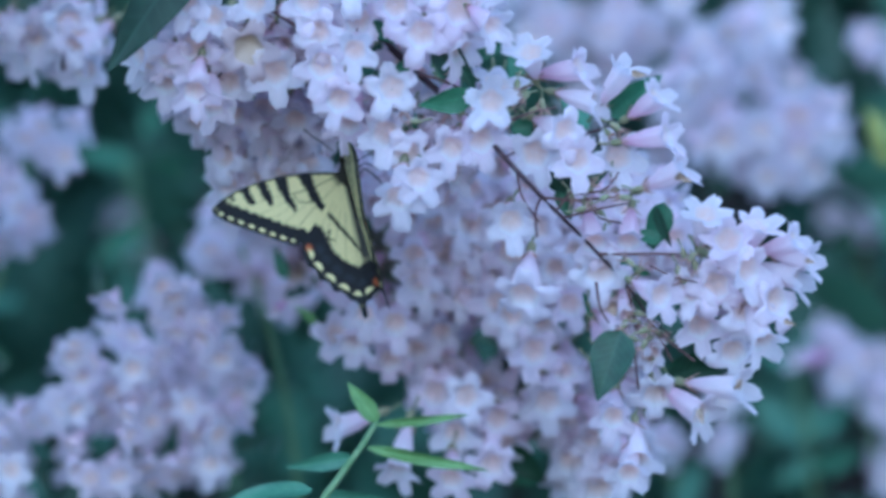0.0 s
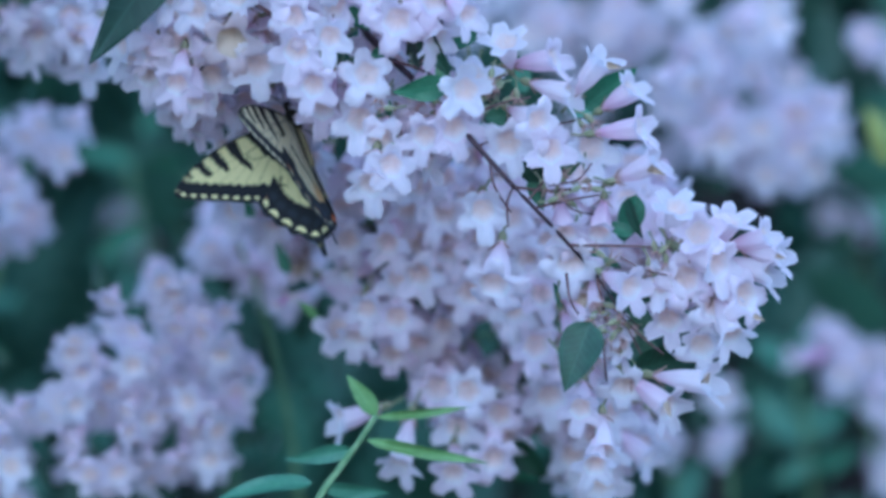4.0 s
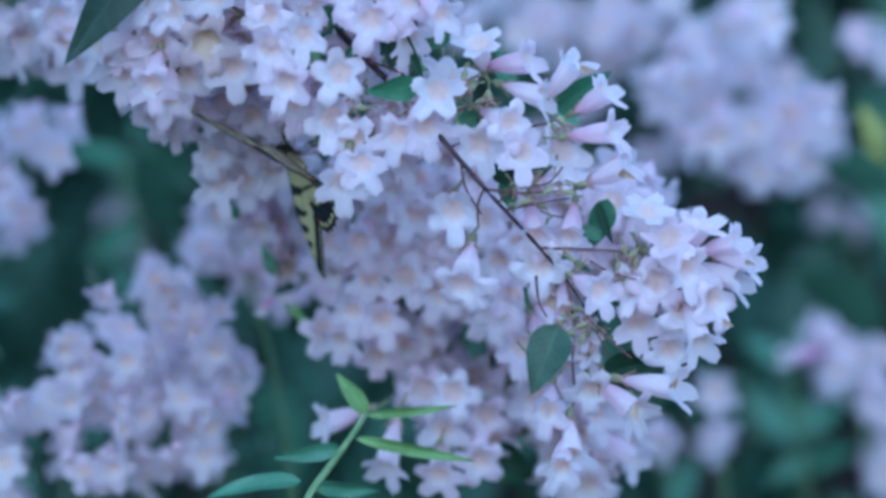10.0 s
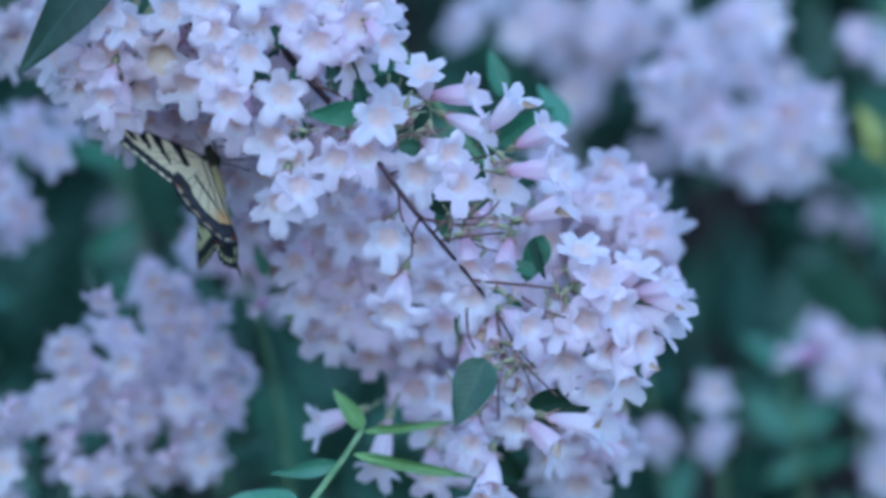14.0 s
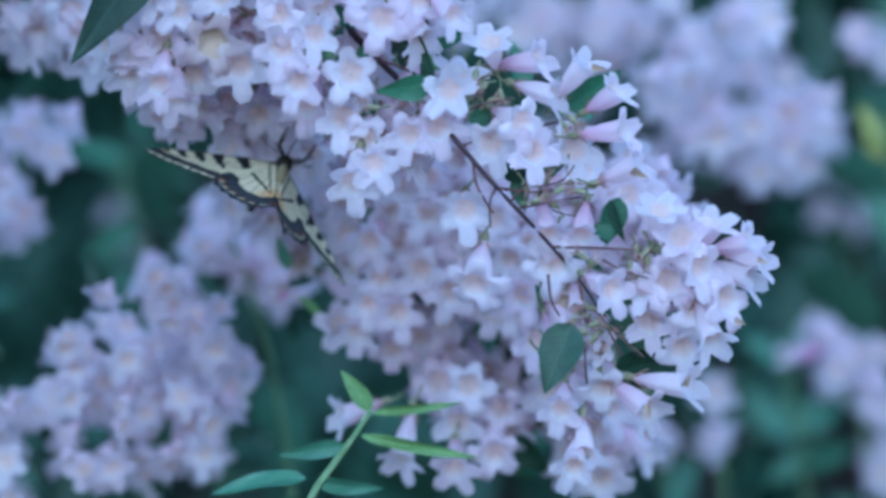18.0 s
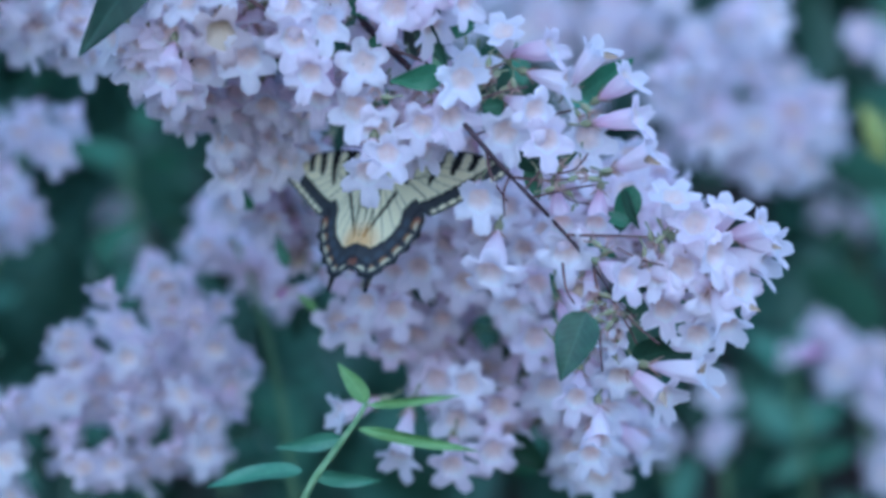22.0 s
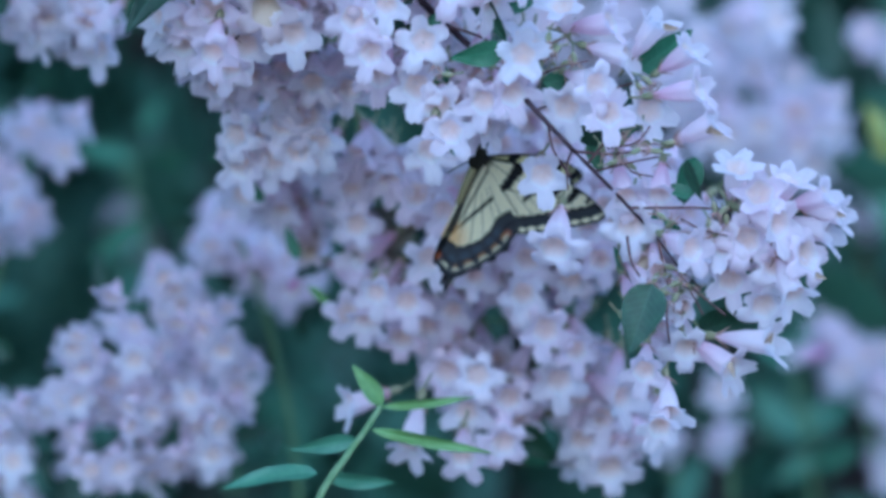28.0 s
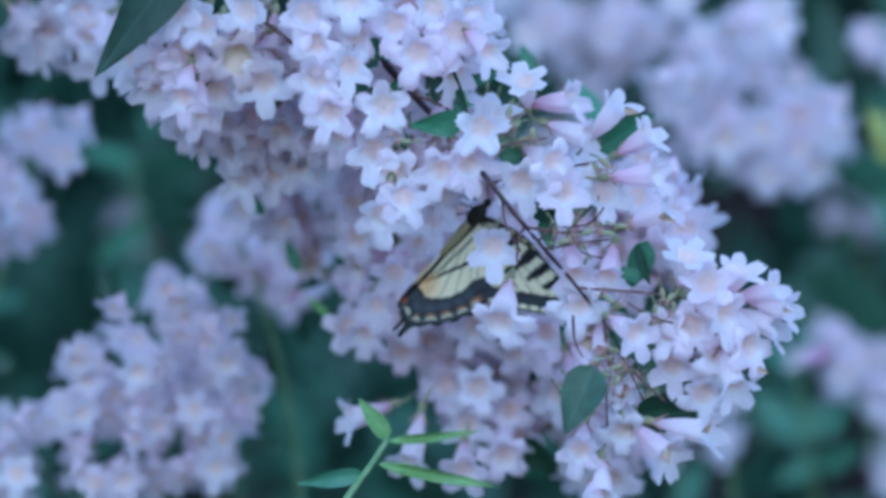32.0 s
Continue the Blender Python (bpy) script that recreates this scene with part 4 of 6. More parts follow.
nt.links.new(blend(nt, mr.outputs["Result"], (0.26, 0.22, 0.11), (0.012, 0.011, 0.010)), bsdf.inputs["Base Color"])

# outlines of the spread wings from their roots, in millimetres: out from the body and forward
FORE = ((0, -1.5), (6, -6), (14, -14), (20, -19.8), (22.3, -21.8), (25, -20.6), (31, -16.9), (38, -12.2), (44, -8.2), (48.6, -4.6), (50.2, -2.4), (49.4, -0.6), (46, 1.3), (40, 3.4), (31, 4.8), (22, 4.9), (14, 4.2), (6, 2.6), (0, 1))
HIND = ((0.5, -1), (9, -6), (17, -12.5), (21.6, -18), (22.9, -21.5), (22.2, -25), (22.6, -28.2), (20, -30.4), (19.6, -34), (16.6, -36), (15.8, -39.6), (12.6, -41), (11, -44.2), (8.9, -45.4), (8.3, -48.5), (8.0, -52.2), (6.4, -52.2),
        (6.0, -48.5), (5.4, -46.4), (3.2, -46.2), (1.6, -44.2), (-0.6, -44.2), (-1.8, -41), (-2.0, -33), (-1.6, -20), (-1.0, -8), (0, -2))


def beside(line, x, y):
    """For each place: its distance to a line of points, and how far along the line it lies."""
    steps = np.hypot(np.diff(line[:, 0]), np.diff(line[:, 1]))
    arc = np.concatenate([[0], np.cumsum(steps)])
    d2 = (x[:, None] - line[None, :, 0]) ** 2 + (y[:, None] - line[None, :, 1]) ** 2
    k = d2.argmin(1)
    return np.sqrt(d2[np.arange(len(x)), k]), arc[k]


def wing_colour(fore, ventral, x, y, margin):
    """The scales' colours at places of the wing (mm from its root): a tiger-striped yellow field, a dark margin with pale spots."""
    yellow = np.array((0.80, 0.73, 0.47) if ventral else (0.72, 0.64, 0.30))
    black = np.array((0.010, 0.010, 0.012))
    slate = np.array((0.042, 0.045, 0.050)) if ventral else black
    col = np.tile(yellow, (x.shape[0], 1))
    rag = 0.35 * np.sin(x * 2.1 + 0.5 * y) + 0.3 * np.sin(y * 2.7 + 1)

    def lay(mask, c):
        m = np.clip(mask, 0, 1)[:, None]
        col[:] = col * (1 - m) + np.asarray(c) * m

    def soft(v, w=0.35):
        return np.clip(0.5 + v / (2 * w), 0, 1)

    def stroke(points, w0, w1, c, amount=1.0, ragged=0.6):
        """A band through the points whose half width goes from w0 to w1."""
        line = np.array(points, float)
        fine = np.linspace(0, 1, 60)
        line = np.stack([np.interp(fine, np.linspace(0, 1, len(line)), line[:, k]) for k in (0, 1)], 1)
        d, run = beside(line, x, y)
        lay(soft(w0 + (w1 - w0) * run / max(run.max(), 1e-6) + rag * ragged - d) * amount, c)

    edge, run = beside(margin, x, y)
    veins = 0.75 if ventral else 0.35
    if fore:
        for end in ((46, -4), (41, -9), (36, -12.5), (31, -15.5), (26, -19)):
            stroke(((0.48 * end[0], 0.42 * end[1]), end), 0.12, 0.2, black, veins, 0.15)
        stroke(((2, 0.5), (13, -2), (20, -2.5)), 0.25, 0.2, black, 0.8, 0.1)
        stroke(((2, -1.5), (10, -7), (20, -14), (23, -19)), 0.25, 0.2, black, veins, 0.1)
        stroke(((20, -2.5), (18.5, -6), (14, -7)), 0.2, 0.25, black, 0.7, 0.1)
        stroke(((15.2, 5.2), (13.6, 0), (12.6, -5.6), (9.4, -12.5), (8, -15.5)), 2.5, 0.8, black)
        stroke(((23.4, 5.5), (22.8, 0), (22.2, -3.4), (20.6, -8)), 2.5, 0.8, black)
        stroke(((30.4, 5.2), (29.8, 1), (28.6, -3.6)), 2.2, 1.2, black)
        stroke(((37.0, 4.6), (36.4, 1.4), (35.2, -2.2)), 2.0, 1.1, black)
        stroke(((42.2, 3.2), (41.4, 0.2)), 1.0, 0.6, black)
        lay(soft(6.6 + 0.8 * rag - edge, 0.4), slate)
        if ventral:
            lay(soft(0.45 - np.abs(edge - 6.4 - 0.5 * rag), 0.4), black)
        cell = (run % 4.1) - 2.05
        lay(soft(1.0 - np.hypot(cell / (1.7 if ventral else 1.15), (edge - 1.7) / (0.95 if ventral else 0.7)), 0.3) * soft(run - 1.5, 1), yellow * 1.08)
        stroke(((0, 1), (6, 2.6), (14, 4.2), (22, 4.9), (31, 4.8), (40, 3.4), (50, -2)), 1.15, 0.5, black, 1.0, 0.15)
        lay(soft(4.0 - np.hypot(x, y), 1.5), black)
    else:
        for end in ((21, -24), (20, -29), (16, -35), (11.5, -40), (6, -43)):
            stroke(((0.32 * end[0], 0.34 * end[1]), end), 0.14, 0.2, black, veins, 0.15)
        stroke(((9.4, -12.5), (7, -18), (5, -22), (1.5, -30)), 0.75, 0.5, black, 1.0, 0.3)
        if ventral:
            stroke(((4, -3), (3, -16), (1.2, -31)), 0.5, 0.35, black, 0.9, 0.2)
            stroke(((1, -3), (0.2, -16), (-0.6, -30)), 0.7, 0.5, black, 0.9, 0.2)
            lay(soft(5 - np.hypot(x - 1, y + 32), 3) * 0.7, (0.66, 0.36, 0.10))
        else:
            lay(soft(2.0 - x - 0.06 * (y + 20), 0.8) * soft(y + 34, 4), (0.05, 0.048, 0.04))
            stroke(((11, -18), (12.6, -20.8), (10.4, -21.8)), 0.4, 0.3, black, 1.0, 0.1)
        band = (8.6 if ventral else 10.4) + 4.2 * np.clip((-y - 30) / 14, 0, 1) + 0.5 * rag
        lay(soft(band - edge, 0.6), slate)
        if ventral:
            lay(soft(0.5 - np.abs(edge - band), 0.4), black)
            lay(soft(0.6 - edge, 0.4), black)
            lay(soft(0.5 - np.abs(edge - 4.4), 0.5) * 0.7, black)
        lay(soft(-46.6 - y, 0.6), black)
        cell = (run % 6.4) - 3.2
        crescent = soft(1.0 - np.hypot(cell / 2.1, (edge - 2.7 + 0.12 * cell ** 2) / (0.75 if ventral else 0.9)), 0.3) * (0.5 if ventral else 1.0) * soft(y + 47.5, 0.8)
        lay(crescent, yellow * 1.08)
        if ventral:
            lay(soft(1.0 - np.hypot(cell / 1.8, (edge - 3.8) / 0.8), 0.35) * 0.28 * soft(run.max() - 8 - run, 2), (0.60, 0.28, 0.08))
        lay(soft(1.0 - np.hypot(cell / 2.2, (edge - 6.2) / 1.4), 0.5) * (0.35 if ventral else 0.12), (0.09, 0.11, 0.15))
        lay(soft(1.0 - np.hypot((x - 20.0) / 1.3, (y + 22.0) / 1.3), 0.4) * (0.3 if ventral else 0.6), (0.55, 0.14, 0.03))
        lay(soft(1.0 - np.hypot((x + 0.2) / 1.3, (y + 40.6) / 1.5), 0.4) * (0.3 if ventral else 0.6), (0.55, 0.14, 0.03))
    return col


def wing_mesh(name, outline, side, root, fore):
    """A thin two-sided wing spread in the xy plane, side +1 or -1, root in millimetres."""
    na, nr = (190, 96) if fore else (230, 90)
    line = np.array(outline, float)
    arc = np.concatenate([[0], np.cumsum(np.hypot(*np.diff(line, axis=0).T))])
    s = np.linspace(0, arc[-1], na)
    rim = np.stack([np.interp(s, arc, line[:, k]) for k in (0, 1)], 1)
    for _ in range(3 if fore else 1):
        rim[1:-1] = (rim[:-2] + 2 * rim[1:-1] + rim[2:]) / 4
    if fore:
        keep = (rim[:, 1] < -2.2) & (rim[:, 0] > 22.2)
    else:
        keep = (rim[:, 1] < -21) & (rim[:, 0] > -1) & (rim[:, 1] > -47)
    margin = rim[keep]
    if not fore:
        for _ in range(40):
            margin[1:-1] = (margin[:-2] + 2 * margin[1:-1] + margin[2:]) / 4
    steps = np.concatenate([[0], np.cumsum(np.hypot(*np.diff(margin, axis=0).T))])
    fine = np.linspace(0, steps[-1], 220)
    margin = np.stack([np.interp(fine, steps, margin[:, k]) for k in (0, 1)], 1)
    F = np.linspace(0.0, 1.0, nr) ** 0.8
    wx, wy = (rim[:, 0:1] * F[None]).ravel(), (rim[:, 1:2] * F[None]).ravel()
    r, ang = np.hypot(wx, wy), np.arctan2(wy, wx)
    z = 0.9 * np.sin(np.minimum(r / 52, 1) * np.pi) + 0.14 * np.cos(ang * 30) * r / 50 + root[2]
    x, y, z = (root[0] + wx) * 0.001, (root[1] + wy) * 0.001, z * 0.001
    n = len(x)
    verts = np.concatenate([np.stack([side * x, y, z + 0.00006], 1), np.stack([side * x, y, z - 0.00006], 1)])
    idx = np.arange(n).reshape(na, nr)
    quad = np.stack([idx[:-1, :-1], idx[1:, :-1], idx[1:, 1:], idx[:-1, 1:]], -1).reshape(-1, 4)
    up, down = (quad, quad[:, ::-1] + n) if side > 0 else (quad[:, ::-1], quad + n)
    me = mesh_of(name, verts.tolist(), [tuple(q) for q in np.concatenate([up, down]).tolist()], [WING])
    col = np.ones((2 * n, 4), np.float32)
    col[:n, :3] = wing_colour(fore, False, wx, wy, margin)
    col[n:, :3] = wing_colour(fore, True, wx, wy, margin)
    attr = me.attributes.new("scales", "FLOAT_COLOR", "POINT")
    attr.data.foreach_set("color", col.ravel())
    return me


def lathe(name, profile, mat, sides=14, squash=1.0):
    verts, faces = [], []
    for y, r in profile:
        for k in range(sides):
            w = 2 * math.pi * k / sides
            verts.append((r * math.cos(w), y, squash * r * math.sin(w)))
    for i in range(len(profile) - 1):
        for k in range(sides):
            j = (k + 1) % sides
            faces.append((i * sides + k, (i + 1) * sides + k, (i + 1) * sides + j, i * sides + j))
    return mesh_of(name, verts, faces, [mat])


butterfly = thing("swallowtail_butterfly", (0, 0.03, 1.3), "yellow tiger-striped swallowtail butterfly feeding on pink flowers", "butterfly")
butterfly.scale = (0.84, 0.84, 0.84)
I4 = butterfly.matrix_basis.copy()
piece("abdomen", lathe("abdomen", ((-0.019, 0.0002), (-0.018, 0.0011), (-0.015, 0.0014), (-0.011, 0.0017), (-0.007, 0.0018), (-0.004, 0.0017), (-0.002, 0.0014)), ABDOMEN), butterfly, I4, "yellow abdomen with a black stripe")
piece("thorax", lathe("thorax", ((-0.0035, 0.0012), (-0.002, 0.0026), (0.0005, 0.0032), (0.003, 0.0029), (0.005, 0.0018), (0.0056, 0.001)), FUR), butterfly, I4)
head = piece("head", lathe("head", ((0.0052, 0.0004), (0.0056, 0.0013), (0.0068, 0.0017), (0.0080, 0.0013), (0.0086, 0.0003)), FUR), butterfly, I4)
for s in (-1, 1):
    pts = [Vector((s * 0.0006, 0.0078, 0.0006)), Vector((s * 0.004, 0.0135, 0.002)), Vector((s * 0.0085, 0.019, 0.003)), Vector((s * 0.0115, 0.0225, 0.0028))]
    c = curve_through(pts, 5)
    piece("antenna", tube("antenna", c, [0.00016] * (len(c) - 3) + [0.0003, 0.00038, 0.0002], FUR, 6), head, I4)
    for k, y in enumerate((0.0035, 0.0012, -0.001)):
        c = curve_through([Vector((s * 0.0016, y, -0.0024)), Vector((s * 0.0055, y + 0.002, -0.0045)), Vector((s * 0.006, y + 0.003 - 0.004 * k, -0.011))], 4)
        piece("leg", tube("leg", c, [0.00026] * len(c), FUR, 5), butterfly, I4)
c = curve_through([Vector((0, 0.0084, -0.0008)), Vector((0, 0.0115, -0.005)), Vector((0, 0.0105, -0.012))], 4)
piece("proboscis", tube("proboscis", c, [0.0002] * len(c), FUR, 5), head, I4)
wings = {}
for s, nm in ((-1, "left"), (1, "right")):
    wings[nm + "_fore"] = piece("forewing", wing_mesh("forewing", FORE, s, (1.0, 1.0, 0.25), True), butterfly, I4)
    wings[nm + "_hind"] = piece("hindwing", wing_mesh("hindwing", HIND, s, (1.0, 1.0, 0.0), False), butterfly, I4)


# ---- what moves ----
def motions():
    walk(front_bough, (
        (0, pose(-0.02410, 0.0000, 1.37382, 0, 0.000, 0)),
        (0.5, pose(-0.03350, 0.0000, 1.37294, 0, 1.467, 0)),
        (1, pose(-0.02214, 0.0000, 1.37337, 0, 0.507, 0)),
        (1.5, pose(-0.02955, 0.0000, 1.37568, 0, 0.421, 0)),
        (2, pose(-0.03034, 0.0000, 1.37283, 0, 1.504, 0)),
        (2.5, pose(-0.02209, 0.0000, 1.37637, 0, 0.809, 0)),
        (3, pose(-0.03041, 0.0000, 1.37356, 0, 1.836, 0)),
        (3.5, pose(-0.03172, 0.0000, 1.37580, 0, 1.229, 0)),
        (5.5, pose(-0.02571, 0.0000, 1.37893, 0, 1.768, 0)),
        (6, pose(-0.02910, 0.0000, 1.37640, 0, 2.565, 0)),
        (6.5, pose(-0.02827, 0.0000, 1.37892, 0, 1.802, 0)),
        (7, pose(-0.03129, 0.0000, 1.37589, 0, 1.944, 0)),
        (7.5, pose(-0.03015, 0.0000, 1.37641, 0, 2.058, 0)),
        (8, pose(-0.03331, 0.0000, 1.37613, 0, 2.185, 0)),
        (8.5, pose(-0.03500, 0.0000, 1.37410, 0, 2.409, 0)),
        (9, pose(-0.03507, 0.0000, 1.37469, 0, 2.706, 0)),
        (9.5, pose(-0.03834, 0.0000, 1.37553, 0, 2.244, 0)),
        (10, pose(-0.03650, 0.0000, 1.37734, 0, 2.208, 0)),
        (10.5, pose(-0.03695, 0.0000, 1.37567, 0, 2.593, 0)),
        (11, pose(-0.04036, 0.0000, 1.37382, 0, 2.983, 0)),
        (11.5, pose(-0.03590, 0.0000, 1.37250, 0, 3.133, 0)),
        (12, pose(-0.04131, 0.0000, 1.37159, 0, 4.424, 0)),
        (12.5, pose(-0.05745, 0.0000, 1.37221, 0, 6.843, 0)),
        (13, pose(-0.05799, 0.0000, 1.36299, 0, 8.081, 0)),
        (13.5, pose(-0.06165, 0.0000, 1.36400, 0, 8.481, 0)),
        (14, pose(-0.05133, 0.0000, 1.37153, 0, 5.573, 0)),
        (14.5, pose(-0.04643, 0.0000, 1.36703, 0, 3.816, 0)),
        (16.5, pose(-0.02756, 0.0000, 1.37841, 0, 1.080, 0)),
        (17, pose(-0.02826, 0.0000, 1.37836, 0, 1.118, 0)),
        (17.5, pose(-0.03000, 0.0000, 1.37941, 0, 1.313, 0)),
        (18, pose(-0.03290, 0.0000, 1.37721, 0, 2.031, 0)),
        (18.5, pose(-0.02689, 0.0000, 1.38166, 0, 0.536, 0)),
        (19, pose(-0.02910, 0.0000, 1.38108, 0, 0.967, 0)),
        (19.5, pose(-0.02831, 0.0000, 1.37970, 0, 1.415, 0)),
        (20, pose(-0.02846, 0.0000, 1.38067, 0, 1.233, 0)),
        (20.5, pose(-0.02947, 0.0000, 1.37884, 0, 1.784, 0)),
        (21, pose(-0.02731, 0.0000, 1.37942, 0, 1.496, 0)),
        (21.5, pose(-0.02929, 0.0000, 1.37885, 0, 1.519, 0)),
        (22, pose(-0.03021, 0.0000, 1.37991, 0, 1.469, 0)),
        (22.5, pose(-0.02811, 0.0000, 1.37897, 0, 1.567, 0)),
        (23, pose(-0.02945, 0.0000, 1.37871, 0, 1.793, 0)),
        (23.5, pose(-0.02866, 0.0000, 1.37767, 0, 1.801, 0)),
        (24, pose(-0.02555, 0.0000, 1.37758, 0, 1.465, 0)),
        (24.5, pose(-0.03174, 0.0000, 1.37441, 0, 2.988, 0)),
        (25, pose(-0.02562, 0.0000, 1.37616, 0, 1.539, 0)),
        (25.5, pose(-0.02761, 0.0000, 1.37350, 0, 2.847, 0)),
        (27.5, pose(-0.01437, 0.0000, 1.37964, 0, 2.146, 0)),
        (28, pose(-0.01465, 0.0000, 1.38637, 0, 0.097, 0)),
        (28.5, pose(-0.01365, 0.0000, 1.38419, 0, 1.531, 0)),
        (29, pose(-0.01390, 0.0000, 1.38696, 0, 1.762, 0)),
        (29.5, pose(-0.01696, 0.0000, 1.38650, 0, 2.064, 0)),
        (30, pose(-0.01147, 0.0000, 1.38155, 0, 1.402, 0)),
        (30.5, pose(-0.01306, 0.0000, 1.37807, 0, 1.640, 0)),
        (31, pose(-0.01290, 0.0000, 1.37638, 0, 2.240, 0)),
        (31.5, pose(-0.01695, 0.0000, 1.37338, 0, 2.498, 0)),
        (32, pose(-0.02473, 0.0000, 1.36858, 0, 4.347, 0)),
    ))
    walk(upper_bough, (
        (0, pose(-0.05835, 0.0200, 1.35954, 0, 0.000, 0)),
        (0.5, pose(-0.06496, 0.0200, 1.35767, 0, 0.880, 0)),
        (1, pose(-0.05688, 0.0200, 1.35886, 0, 0.304, 0)),
        (1.5, pose(-0.06129, 0.0200, 1.36095, 0, 0.253, 0)),
        (2, pose(-0.06333, 0.0200, 1.35756, 0, 0.903, 0)),
        (2.5, pose(-0.05614, 0.0200, 1.36027, 0, 0.485, 0)),
        (3, pose(-0.06299, 0.0200, 1.35728, 0, 1.102, 0)),
        (3.5, pose(-0.06400, 0.0200, 1.35971, 0, 0.737, 0)),
        (5.5, pose(-0.05920, 0.0200, 1.36225, 0, 1.061, 0)),
        (6, pose(-0.06253, 0.0200, 1.36022, 0, 1.539, 0)),
        (6.5, pose(-0.06112, 0.0200, 1.36197, 0, 1.081, 0)),
        (7, pose(-0.06361, 0.0200, 1.35988, 0, 1.167, 0)),
        (7.5, pose(-0.06248, 0.0200, 1.36039, 0, 1.235, 0)),
        (8, pose(-0.06508, 0.0200, 1.35982, 0, 1.311, 0)),
        (8.5, pose(-0.06689, 0.0200, 1.35858, 0, 1.446, 0)),
        (9, pose(-0.06717, 0.0200, 1.35863, 0, 1.623, 0)),
        (9.5, pose(-0.06983, 0.0200, 1.35897, 0, 1.347, 0)),
        (10, pose(-0.06858, 0.0200, 1.36005, 0, 1.325, 0)),
        (10.5, pose(-0.06932, 0.0200, 1.35942, 0, 1.556, 0)),
        (11, pose(-0.07232, 0.0200, 1.35778, 0, 1.790, 0)),
        (11.5, pose(-0.06904, 0.0200, 1.35699, 0, 1.880, 0)),
        (12, pose(-0.07305, 0.0200, 1.35564, 0, 2.655, 0)),
        (12.5, pose(-0.08775, 0.0200, 1.35513, 0, 4.106, 0)),
        (13, pose(-0.09069, 0.0200, 1.34959, 0, 4.848, 0)),
        (13.5, pose(-0.09273, 0.0200, 1.34879, 0, 5.089, 0)),
        (14, pose(-0.08164, 0.0200, 1.35547, 0, 3.344, 0)),
        (14.5, pose(-0.07808, 0.0200, 1.35270, 0, 2.290, 0)),
        (16.5, pose(-0.06163, 0.0200, 1.36118, 0, 0.648, 0)),
        (17, pose(-0.06231, 0.0200, 1.36135, 0, 0.671, 0)),
        (17.5, pose(-0.06378, 0.0200, 1.36169, 0, 0.788, 0)),
        (18, pose(-0.06643, 0.0200, 1.36010, 0, 1.219, 0)),
        (18.5, pose(-0.06078, 0.0200, 1.36361, 0, 0.322, 0)),
        (19, pose(-0.06265, 0.0200, 1.36276, 0, 0.580, 0)),
        (19.5, pose(-0.06225, 0.0200, 1.36225, 0, 0.849, 0)),
        (20, pose(-0.06231, 0.0200, 1.36276, 0, 0.740, 0)),
        (20.5, pose(-0.06468, 0.0200, 1.36180, 0, 1.070, 0)),
        (21, pose(-0.06236, 0.0200, 1.36197, 0, 0.898, 0)),
        (21.5, pose(-0.06372, 0.0200, 1.36197, 0, 0.911, 0)),
        (22, pose(-0.06502, 0.0200, 1.36236, 0, 0.881, 0)),
        (22.5, pose(-0.06338, 0.0200, 1.36202, 0, 0.940, 0)),
        (23, pose(-0.06463, 0.0200, 1.36163, 0, 1.076, 0)),
        (23.5, pose(-0.06417, 0.0200, 1.36129, 0, 1.080, 0)),
        (24, pose(-0.06140, 0.0200, 1.36146, 0, 0.879, 0)),
        (24.5, pose(-0.06790, 0.0200, 1.35841, 0, 1.793, 0)),
        (25, pose(-0.06231, 0.0200, 1.36027, 0, 0.924, 0)),
        (25.5, pose(-0.06463, 0.0200, 1.35841, 0, 1.708, 0)),
        (27.5, pose(-0.05405, 0.0200, 1.36491, 0, 1.288, 0)),
        (28, pose(-0.05298, 0.0200, 1.36960, 0, 0.058, 0)),
        (28.5, pose(-0.05241, 0.0200, 1.36881, 0, 0.918, 0)),
        (29, pose(-0.05247, 0.0200, 1.36977, 0, 1.057, 0)),
        (29.5, pose(-0.05552, 0.0200, 1.36932, 0, 1.239, 0)),
        (30, pose(-0.05055, 0.0200, 1.36627, 0, 0.841, 0)),
        (30.5, pose(-0.05100, 0.0200, 1.36361, 0, 0.984, 0)),
        (31, pose(-0.05185, 0.0200, 1.36208, 0, 1.344, 0)),
        (31.5, pose(-0.05507, 0.0200, 1.35931, 0, 1.499, 0)),
        (32, pose(-0.06191, 0.0200, 1.35626, 0, 2.608, 0)),
    ))
